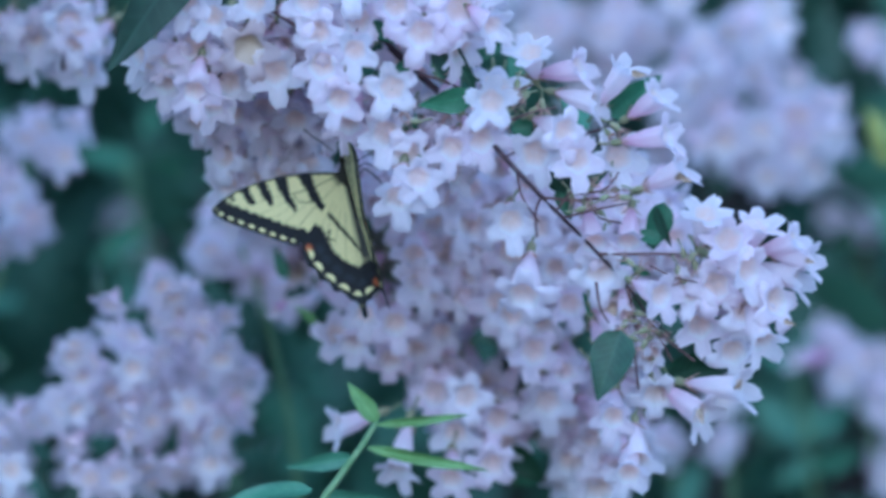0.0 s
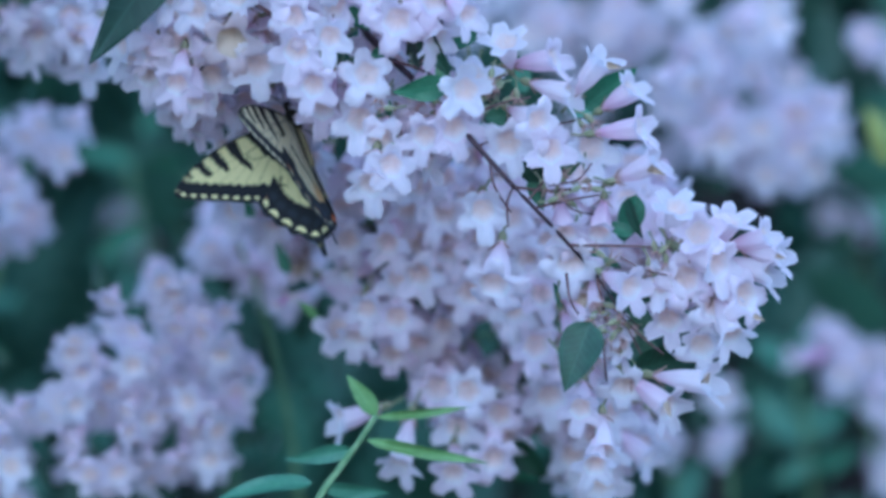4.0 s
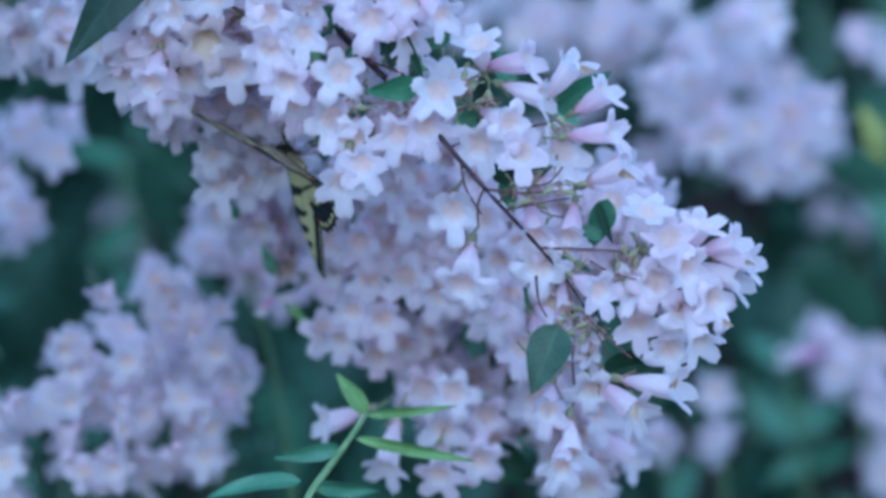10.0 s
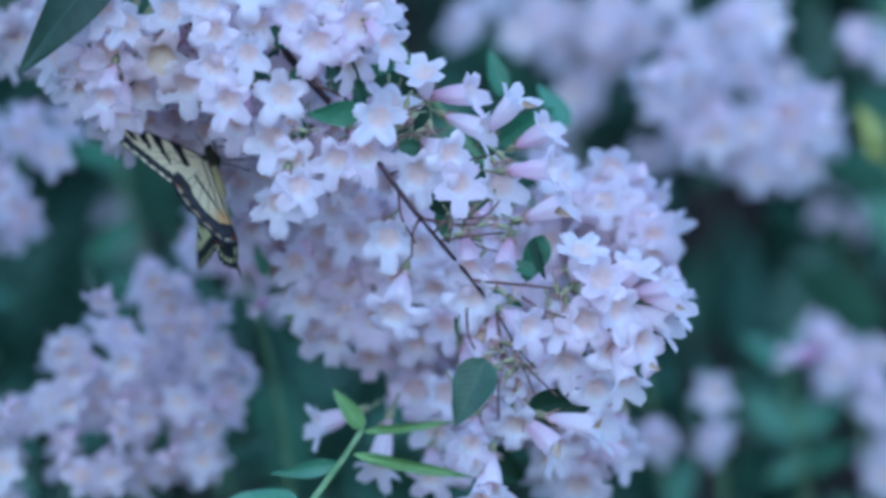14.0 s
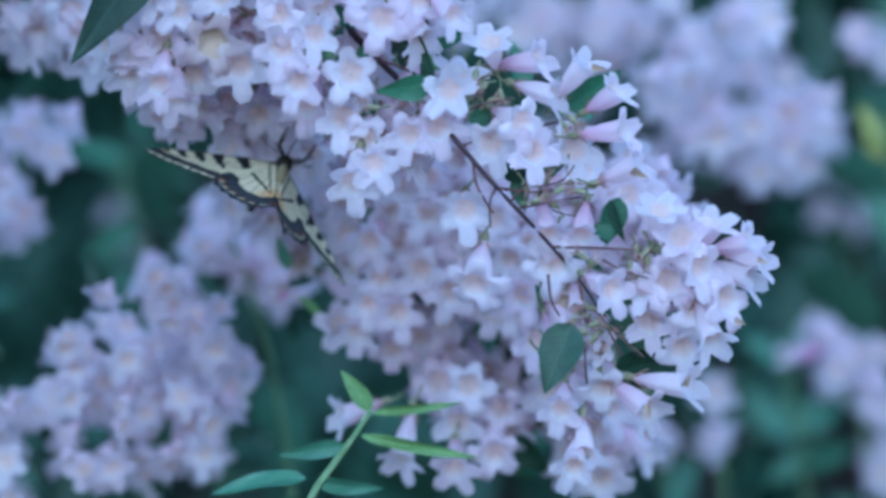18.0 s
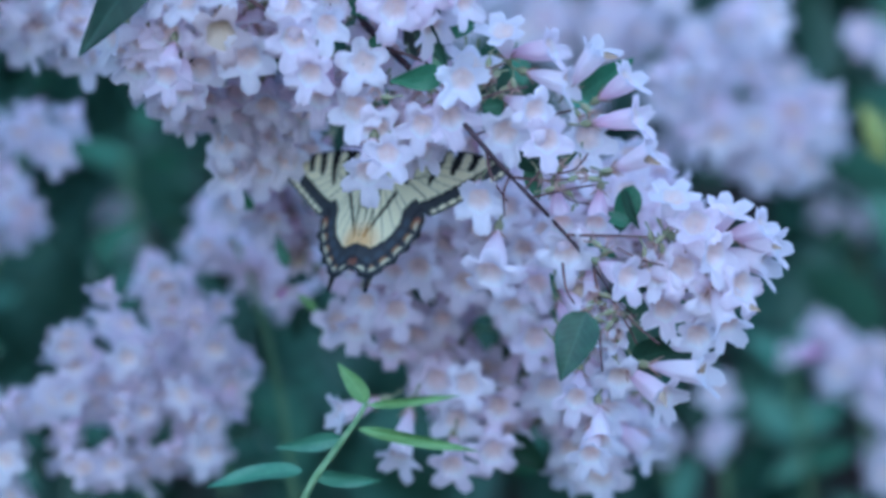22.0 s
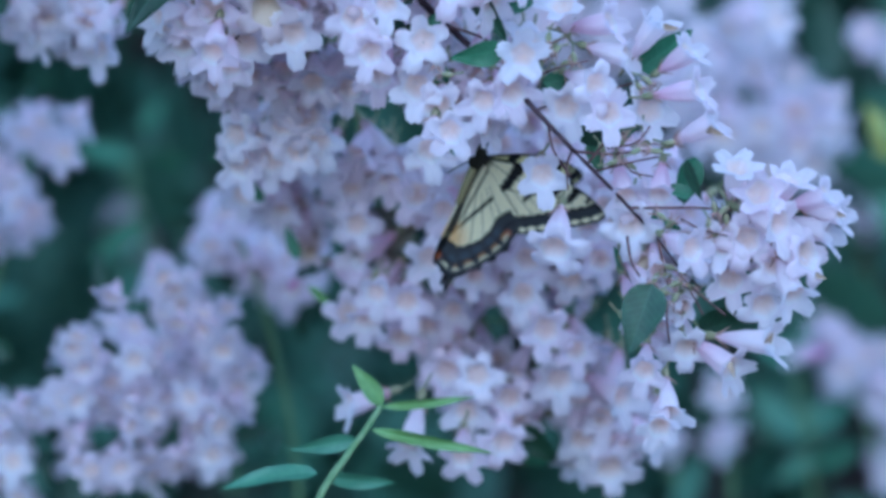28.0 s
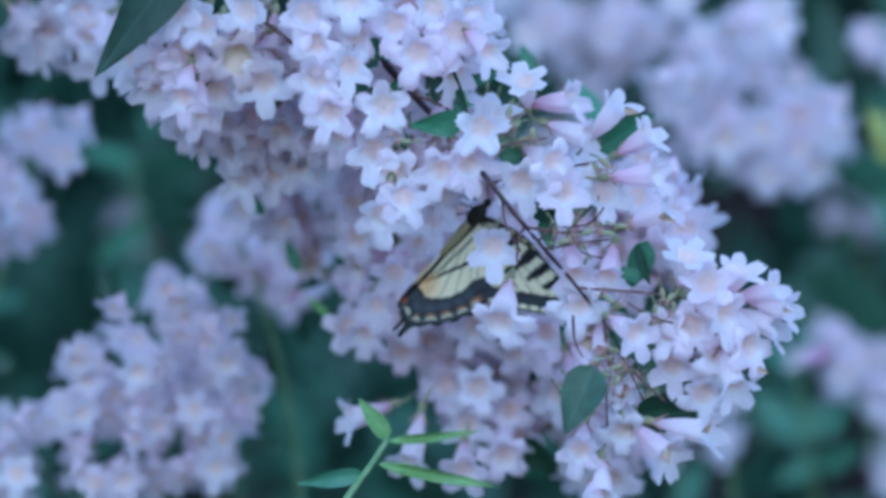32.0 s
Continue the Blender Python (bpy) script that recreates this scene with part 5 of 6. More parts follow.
    walk(rear_bough, (
        (0, pose(-0.01523, 0.1250, 1.32557, 0, 0.000, 0)),
        (0.5, pose(-0.01378, 0.1250, 1.32629, 0, 0.000, 0)),
        (1, pose(-0.01330, 0.1250, 1.32756, 0, 0.000, 0)),
        (1.5, pose(-0.01294, 0.1250, 1.32944, 0, 0.000, 0)),
        (2, pose(-0.01330, 0.1250, 1.32799, 0, 0.000, 0)),
        (2.5, pose(-0.01161, 0.1250, 1.32799, 0, 0.000, 0)),
        (3, pose(-0.01348, 0.1250, 1.32714, 0, 0.000, 0)),
        (3.5, pose(-0.01439, 0.1250, 1.32684, 0, 0.000, 0)),
        (5.5, pose(-0.01396, 0.1250, 1.32702, 0, 0.000, 0)),
        (6, pose(-0.01427, 0.1250, 1.32702, 0, 0.000, 0)),
        (6.5, pose(-0.01384, 0.1250, 1.32799, 0, 0.000, 0)),
        (7, pose(-0.01396, 0.1250, 1.32738, 0, 0.000, 0)),
        (7.5, pose(-0.01402, 0.1250, 1.32702, 0, 0.000, 0)),
        (8, pose(-0.01535, 0.1250, 1.32678, 0, 0.000, 0)),
        (8.5, pose(-0.01584, 0.1250, 1.32581, 0, 0.000, 0)),
        (9, pose(-0.01614, 0.1250, 1.32515, 0, 0.000, 0)),
        (9.5, pose(-0.01644, 0.1250, 1.32569, 0, 0.000, 0)),
        (10, pose(-0.01674, 0.1250, 1.32557, 0, 0.000, 0)),
        (10.5, pose(-0.01753, 0.1250, 1.32490, 0, 0.000, 0)),
        (11, pose(-0.01765, 0.1250, 1.32478, 0, 0.000, 0)),
        (11.5, pose(-0.01668, 0.1250, 1.32466, 0, 0.000, 0)),
        (12, pose(-0.01825, 0.1250, 1.32249, 0, 0.000, 0)),
        (12.5, pose(-0.02599, 0.1250, 1.31904, 0, 0.000, 0)),
        (13, pose(-0.02714, 0.1250, 1.31783, 0, 0.000, 0)),
        (13.5, pose(-0.02061, 0.1250, 1.32224, 0, 0.000, 0)),
        (14, pose(-0.01874, 0.1250, 1.32521, 0, 0.000, 0)),
        (14.5, pose(-0.01711, 0.1250, 1.32478, 0, 0.000, 0)),
        (16.5, pose(-0.01221, 0.1250, 1.32859, 0, 0.000, 0)),
        (17, pose(-0.01148, 0.1250, 1.32823, 0, 0.000, 0)),
        (17.5, pose(-0.01197, 0.1250, 1.32750, 0, 0.000, 0)),
        (18, pose(-0.01173, 0.1250, 1.32744, 0, 0.000, 0)),
        (18.5, pose(-0.01094, 0.1250, 1.32774, 0, 0.000, 0)),
        (19, pose(-0.01130, 0.1250, 1.32829, 0, 0.000, 0)),
        (19.5, pose(-0.01197, 0.1250, 1.32774, 0, 0.000, 0)),
        (20, pose(-0.01203, 0.1250, 1.32774, 0, 0.000, 0)),
        (20.5, pose(-0.01275, 0.1250, 1.32744, 0, 0.000, 0)),
        (21, pose(-0.01227, 0.1250, 1.32726, 0, 0.000, 0)),
        (21.5, pose(-0.01281, 0.1250, 1.32762, 0, 0.000, 0)),
        (22, pose(-0.01312, 0.1250, 1.32805, 0, 0.000, 0)),
        (22.5, pose(-0.01336, 0.1250, 1.32732, 0, 0.000, 0)),
        (23, pose(-0.01342, 0.1250, 1.32744, 0, 0.000, 0)),
        (23.5, pose(-0.01348, 0.1250, 1.32762, 0, 0.000, 0)),
        (24, pose(-0.01306, 0.1250, 1.32799, 0, 0.000, 0)),
        (24.5, pose(-0.01312, 0.1250, 1.32799, 0, 0.000, 0)),
        (25, pose(-0.01366, 0.1250, 1.32762, 0, 0.000, 0)),
        (25.5, pose(-0.01342, 0.1250, 1.32762, 0, 0.000, 0)),
        (27.5, pose(-0.01209, 0.1250, 1.32823, 0, 0.000, 0)),
        (28, pose(-0.01148, 0.1250, 1.33089, 0, 0.000, 0)),
        (28.5, pose(-0.01088, 0.1250, 1.33131, 0, 0.000, 0)),
        (29, pose(-0.01094, 0.1250, 1.33143, 0, 0.000, 0)),
        (29.5, pose(-0.01003, 0.1250, 1.33312, 0, 0.000, 0)),
        (30, pose(-0.00870, 0.1250, 1.33312, 0, 0.000, 0)),
        (30.5, pose(-0.00991, 0.1250, 1.33046, 0, 0.000, 0)),
        (31, pose(-0.00991, 0.1250, 1.32938, 0, 0.000, 0)),
        (31.5, pose(-0.01009, 0.1250, 1.32932, 0, 0.000, 0)),
        (32, pose(-0.01179, 0.1250, 1.32768, 0, 0.000, 0)),
    ))
    walk(side_bough, (
        (0, pose(0.07159, 0.1200, 1.30741, 0, 0.000, 0)),
        (0.5, pose(0.07304, 0.1200, 1.30814, 0, 0.000, 0)),
        (1, pose(0.07352, 0.1200, 1.30940, 0, 0.000, 0)),
        (1.5, pose(0.07388, 0.1200, 1.31127, 0, 0.000, 0)),
        (2, pose(0.07352, 0.1200, 1.30982, 0, 0.000, 0)),
        (2.5, pose(0.07520, 0.1200, 1.30982, 0, 0.000, 0)),
        (3, pose(0.07334, 0.1200, 1.30898, 0, 0.000, 0)),
        (3.5, pose(0.07243, 0.1200, 1.30868, 0, 0.000, 0)),
        (5.5, pose(0.07285, 0.1200, 1.30886, 0, 0.000, 0)),
        (6, pose(0.07255, 0.1200, 1.30886, 0, 0.000, 0)),
        (6.5, pose(0.07297, 0.1200, 1.30982, 0, 0.000, 0)),
        (7, pose(0.07285, 0.1200, 1.30922, 0, 0.000, 0)),
        (7.5, pose(0.07279, 0.1200, 1.30886, 0, 0.000, 0)),
        (8, pose(0.07147, 0.1200, 1.30862, 0, 0.000, 0)),
        (8.5, pose(0.07099, 0.1200, 1.30765, 0, 0.000, 0)),
        (9, pose(0.07069, 0.1200, 1.30699, 0, 0.000, 0)),
        (9.5, pose(0.07038, 0.1200, 1.30753, 0, 0.000, 0)),
        (10, pose(0.07008, 0.1200, 1.30741, 0, 0.000, 0)),
        (10.5, pose(0.06930, 0.1200, 1.30675, 0, 0.000, 0)),
        (11, pose(0.06918, 0.1200, 1.30663, 0, 0.000, 0)),
        (11.5, pose(0.07014, 0.1200, 1.30651, 0, 0.000, 0)),
        (12, pose(0.06858, 0.1200, 1.30434, 0, 0.000, 0)),
        (12.5, pose(0.06086, 0.1200, 1.30090, 0, 0.000, 0)),
        (13, pose(0.05972, 0.1200, 1.29970, 0, 0.000, 0)),
        (13.5, pose(0.06623, 0.1200, 1.30410, 0, 0.000, 0)),
        (14, pose(0.06809, 0.1200, 1.30705, 0, 0.000, 0)),
        (14.5, pose(0.06972, 0.1200, 1.30663, 0, 0.000, 0)),
        (16.5, pose(0.07460, 0.1200, 1.31042, 0, 0.000, 0)),
        (17, pose(0.07533, 0.1200, 1.31006, 0, 0.000, 0)),
        (17.5, pose(0.07484, 0.1200, 1.30934, 0, 0.000, 0)),
        (18, pose(0.07508, 0.1200, 1.30928, 0, 0.000, 0)),
        (18.5, pose(0.07587, 0.1200, 1.30958, 0, 0.000, 0)),
        (19, pose(0.07551, 0.1200, 1.31012, 0, 0.000, 0)),
        (19.5, pose(0.07484, 0.1200, 1.30958, 0, 0.000, 0)),
        (20, pose(0.07478, 0.1200, 1.30958, 0, 0.000, 0)),
        (20.5, pose(0.07406, 0.1200, 1.30928, 0, 0.000, 0)),
        (21, pose(0.07454, 0.1200, 1.30910, 0, 0.000, 0)),
        (21.5, pose(0.07400, 0.1200, 1.30946, 0, 0.000, 0)),
        (22, pose(0.07370, 0.1200, 1.30988, 0, 0.000, 0)),
        (22.5, pose(0.07346, 0.1200, 1.30916, 0, 0.000, 0)),
        (23, pose(0.07340, 0.1200, 1.30928, 0, 0.000, 0)),
        (23.5, pose(0.07334, 0.1200, 1.30946, 0, 0.000, 0)),
        (24, pose(0.07376, 0.1200, 1.30982, 0, 0.000, 0)),
        (24.5, pose(0.07370, 0.1200, 1.30982, 0, 0.000, 0)),
        (25, pose(0.07316, 0.1200, 1.30946, 0, 0.000, 0)),
        (25.5, pose(0.07340, 0.1200, 1.30946, 0, 0.000, 0)),
        (27.5, pose(0.07472, 0.1200, 1.31006, 0, 0.000, 0)),
        (28, pose(0.07533, 0.1200, 1.31271, 0, 0.000, 0)),
        (28.5, pose(0.07593, 0.1200, 1.31314, 0, 0.000, 0)),
        (29, pose(0.07587, 0.1200, 1.31326, 0, 0.000, 0)),
        (29.5, pose(0.07677, 0.1200, 1.31494, 0, 0.000, 0)),
        (30, pose(0.07810, 0.1200, 1.31494, 0, 0.000, 0)),
        (30.5, pose(0.07689, 0.1200, 1.31229, 0, 0.000, 0)),
        (31, pose(0.07689, 0.1200, 1.31121, 0, 0.000, 0)),
        (31.5, pose(0.07671, 0.1200, 1.31115, 0, 0.000, 0)),
        (32, pose(0.07502, 0.1200, 1.30952, 0, 0.000, 0)),
    ))
    walk(edge_bough, (
        (0, pose(-0.12152, 0.1400, 1.36973, 0, 0.000, 0)),
        (0.5, pose(-0.12006, 0.1400, 1.37046, 0, 0.000, 0)),
        (1, pose(-0.11957, 0.1400, 1.37174, 0, 0.000, 0)),
        (1.5, pose(-0.11920, 0.1400, 1.37363, 0, 0.000, 0)),
        (2, pose(-0.11957, 0.1400, 1.37217, 0, 0.000, 0)),
        (2.5, pose(-0.11786, 0.1400, 1.37217, 0, 0.000, 0)),
        (3, pose(-0.11975, 0.1400, 1.37131, 0, 0.000, 0)),
        (3.5, pose(-0.12067, 0.1400, 1.37101, 0, 0.000, 0)),
        (5.5, pose(-0.12024, 0.1400, 1.37119, 0, 0.000, 0)),
        (6, pose(-0.12054, 0.1400, 1.37119, 0, 0.000, 0)),
        (6.5, pose(-0.12012, 0.1400, 1.37217, 0, 0.000, 0)),
        (7, pose(-0.12024, 0.1400, 1.37156, 0, 0.000, 0)),
        (7.5, pose(-0.12030, 0.1400, 1.37119, 0, 0.000, 0)),
        (8, pose(-0.12164, 0.1400, 1.37095, 0, 0.000, 0)),
        (8.5, pose(-0.12213, 0.1400, 1.36997, 0, 0.000, 0)),
        (9, pose(-0.12244, 0.1400, 1.36930, 0, 0.000, 0)),
        (9.5, pose(-0.12274, 0.1400, 1.36985, 0, 0.000, 0)),
        (10, pose(-0.12305, 0.1400, 1.36973, 0, 0.000, 0)),
        (10.5, pose(-0.12384, 0.1400, 1.36906, 0, 0.000, 0)),
        (11, pose(-0.12396, 0.1400, 1.36893, 0, 0.000, 0)),
        (11.5, pose(-0.12298, 0.1400, 1.36881, 0, 0.000, 0)),
        (12, pose(-0.12457, 0.1400, 1.36662, 0, 0.000, 0)),
        (12.5, pose(-0.13238, 0.1400, 1.36314, 0, 0.000, 0)),
        (13, pose(-0.13354, 0.1400, 1.36192, 0, 0.000, 0)),
        (13.5, pose(-0.12695, 0.1400, 1.36637, 0, 0.000, 0)),
        (14, pose(-0.12506, 0.1400, 1.36936, 0, 0.000, 0)),
        (14.5, pose(-0.12341, 0.1400, 1.36893, 0, 0.000, 0)),
        (16.5, pose(-0.11847, 0.1400, 1.37278, 0, 0.000, 0)),
        (17, pose(-0.11774, 0.1400, 1.37241, 0, 0.000, 0)),
        (17.5, pose(-0.11823, 0.1400, 1.37168, 0, 0.000, 0)),
        (18, pose(-0.11798, 0.1400, 1.37162, 0, 0.000, 0)),
        (18.5, pose(-0.11719, 0.1400, 1.37192, 0, 0.000, 0)),
        (19, pose(-0.11755, 0.1400, 1.37247, 0, 0.000, 0)),
        (19.5, pose(-0.11823, 0.1400, 1.37192, 0, 0.000, 0)),
        (20, pose(-0.11829, 0.1400, 1.37192, 0, 0.000, 0)),
        (20.5, pose(-0.11902, 0.1400, 1.37162, 0, 0.000, 0)),
        (21, pose(-0.11853, 0.1400, 1.37144, 0, 0.000, 0)),
        (21.5, pose(-0.11908, 0.1400, 1.37180, 0, 0.000, 0)),
        (22, pose(-0.11938, 0.1400, 1.37223, 0, 0.000, 0)),
        (22.5, pose(-0.11963, 0.1400, 1.37150, 0, 0.000, 0)),
        (23, pose(-0.11969, 0.1400, 1.37162, 0, 0.000, 0)),
        (23.5, pose(-0.11975, 0.1400, 1.37180, 0, 0.000, 0)),
        (24, pose(-0.11932, 0.1400, 1.37217, 0, 0.000, 0)),
        (24.5, pose(-0.11938, 0.1400, 1.37217, 0, 0.000, 0)),
        (25, pose(-0.11993, 0.1400, 1.37180, 0, 0.000, 0)),
        (25.5, pose(-0.11969, 0.1400, 1.37180, 0, 0.000, 0)),
        (27.5, pose(-0.11835, 0.1400, 1.37241, 0, 0.000, 0)),
        (28, pose(-0.11774, 0.1400, 1.37510, 0, 0.000, 0)),
        (28.5, pose(-0.11713, 0.1400, 1.37552, 0, 0.000, 0)),
        (29, pose(-0.11719, 0.1400, 1.37564, 0, 0.000, 0)),
        (29.5, pose(-0.11627, 0.1400, 1.37735, 0, 0.000, 0)),
        (30, pose(-0.11493, 0.1400, 1.37735, 0, 0.000, 0)),
        (30.5, pose(-0.11615, 0.1400, 1.37467, 0, 0.000, 0)),
        (31, pose(-0.11615, 0.1400, 1.37357, 0, 0.000, 0)),
        (31.5, pose(-0.11633, 0.1400, 1.37351, 0, 0.000, 0)),
        (32, pose(-0.11804, 0.1400, 1.37186, 0, 0.000, 0)),
    ))
    walk(shoot, (
        (0, pose(-0.03874, 0.0500, 1.22061, 0, 0.000, 0)),
        (0.5, pose(-0.03874, 0.0500, 1.22078, 0, 0.000, 0)),
        (1, pose(-0.03898, 0.0500, 1.22130, 0, 0.000, 0)),
        (1.5, pose(-0.03880, 0.0500, 1.22153, 0, 0.000, 0)),
        (2, pose(-0.03811, 0.0500, 1.22101, 0, 0.000, 0)),
        (2.5, pose(-0.03823, 0.0500, 1.22136, 0, 0.000, 0)),
        (3, pose(-0.03828, 0.0500, 1.22124, 0, 0.000, 0)),
        (3.5, pose(-0.03846, 0.0500, 1.22216, 0, 0.000, 0)),
        (5.5, pose(-0.03874, 0.0500, 1.22268, 0, 0.000, 0)),
        (6, pose(-0.03886, 0.0500, 1.22234, 0, 0.000, 0)),
        (6.5, pose(-0.03915, 0.0500, 1.22274, 0, 0.000, 0)),
        (7, pose(-0.03892, 0.0500, 1.22268, 0, 0.000, 0)),
        (7.5, pose(-0.03898, 0.0500, 1.22268, 0, 0.000, 0)),
        (8, pose(-0.03886, 0.0500, 1.22228, 0, 0.000, 0)),
        (8.5, pose(-0.03898, 0.0500, 1.22118, 0, 0.000, 0)),
        (9, pose(-0.03944, 0.0500, 1.22107, 0, 0.000, 0)),
        (9.5, pose(-0.03955, 0.0500, 1.22193, 0, 0.000, 0)),
        (10, pose(-0.03984, 0.0500, 1.22234, 0, 0.000, 0)),
        (10.5, pose(-0.03921, 0.0500, 1.22239, 0, 0.000, 0)),
        (11, pose(-0.03949, 0.0500, 1.22159, 0, 0.000, 0)),
        (11.5, pose(-0.03961, 0.0500, 1.22078, 0, 0.000, 0)),
        (12, pose(-0.03921, 0.0500, 1.21905, 0, 0.000, 0)),
        (12.5, pose(-0.04174, 0.0500, 1.21628, 0, 0.000, 0)),
        (13, pose(-0.04163, 0.0500, 1.21721, 0, 0.000, 0)),
        (13.5, pose(-0.04267, 0.0500, 1.21605, 0, 0.000, 0)),
        (14, pose(-0.04036, 0.0500, 1.21749, 0, 0.000, 0)),
        (14.5, pose(-0.03932, 0.0500, 1.21882, 0, 0.000, 0)),
        (16.5, pose(-0.03794, 0.0500, 1.22349, 0, 0.000, 0)),
        (17, pose(-0.03846, 0.0500, 1.22245, 0, 0.000, 0)),
        (17.5, pose(-0.03892, 0.0500, 1.22193, 0, 0.000, 0)),
        (18, pose(-0.03817, 0.0500, 1.22291, 0, 0.000, 0)),
        (18.5, pose(-0.03794, 0.0500, 1.22337, 0, 0.000, 0)),
        (19, pose(-0.03828, 0.0500, 1.22389, 0, 0.000, 0)),
        (19.5, pose(-0.03874, 0.0500, 1.22407, 0, 0.000, 0)),
        (20, pose(-0.03898, 0.0500, 1.22407, 0, 0.000, 0)),
        (20.5, pose(-0.03915, 0.0500, 1.22412, 0, 0.000, 0)),
        (21, pose(-0.03903, 0.0500, 1.22361, 0, 0.000, 0)),
        (21.5, pose(-0.03886, 0.0500, 1.22430, 0, 0.000, 0)),
        (22, pose(-0.04001, 0.0500, 1.22505, 0, 0.000, 0)),
        (22.5, pose(-0.03973, 0.0500, 1.22418, 0, 0.000, 0)),
        (23, pose(-0.03909, 0.0500, 1.22326, 0, 0.000, 0)),
        (23.5, pose(-0.03915, 0.0500, 1.22291, 0, 0.000, 0)),
        (24, pose(-0.03944, 0.0500, 1.22309, 0, 0.000, 0)),
        (24.5, pose(-0.03915, 0.0500, 1.22378, 0, 0.000, 0)),
        (25, pose(-0.03949, 0.0500, 1.22257, 0, 0.000, 0)),
        (25.5, pose(-0.03892, 0.0500, 1.22274, 0, 0.000, 0)),
        (27.5, pose(-0.03713, 0.0500, 1.22193, 0, 0.000, 0)),
        (28, pose(-0.03707, 0.0500, 1.22464, 0, 0.000, 0)),
        (28.5, pose(-0.03736, 0.0500, 1.22695, 0, 0.000, 0)),
        (29, pose(-0.03794, 0.0500, 1.22931, 0, 0.000, 0)),
        (29.5, pose(-0.03846, 0.0500, 1.22851, 0, 0.000, 0)),
        (30, pose(-0.03736, 0.0500, 1.22401, 0, 0.000, 0)),
        (30.5, pose(-0.03678, 0.0500, 1.22234, 0, 0.000, 0)),
        (31, pose(-0.03627, 0.0500, 1.21905, 0, 0.000, 0)),
        (31.5, pose(-0.03557, 0.0500, 1.21571, 0, 0.000, 0)),
        (32, pose(-0.03563, 0.0500, 1.21519, 0, 0.000, 0)),
    ))
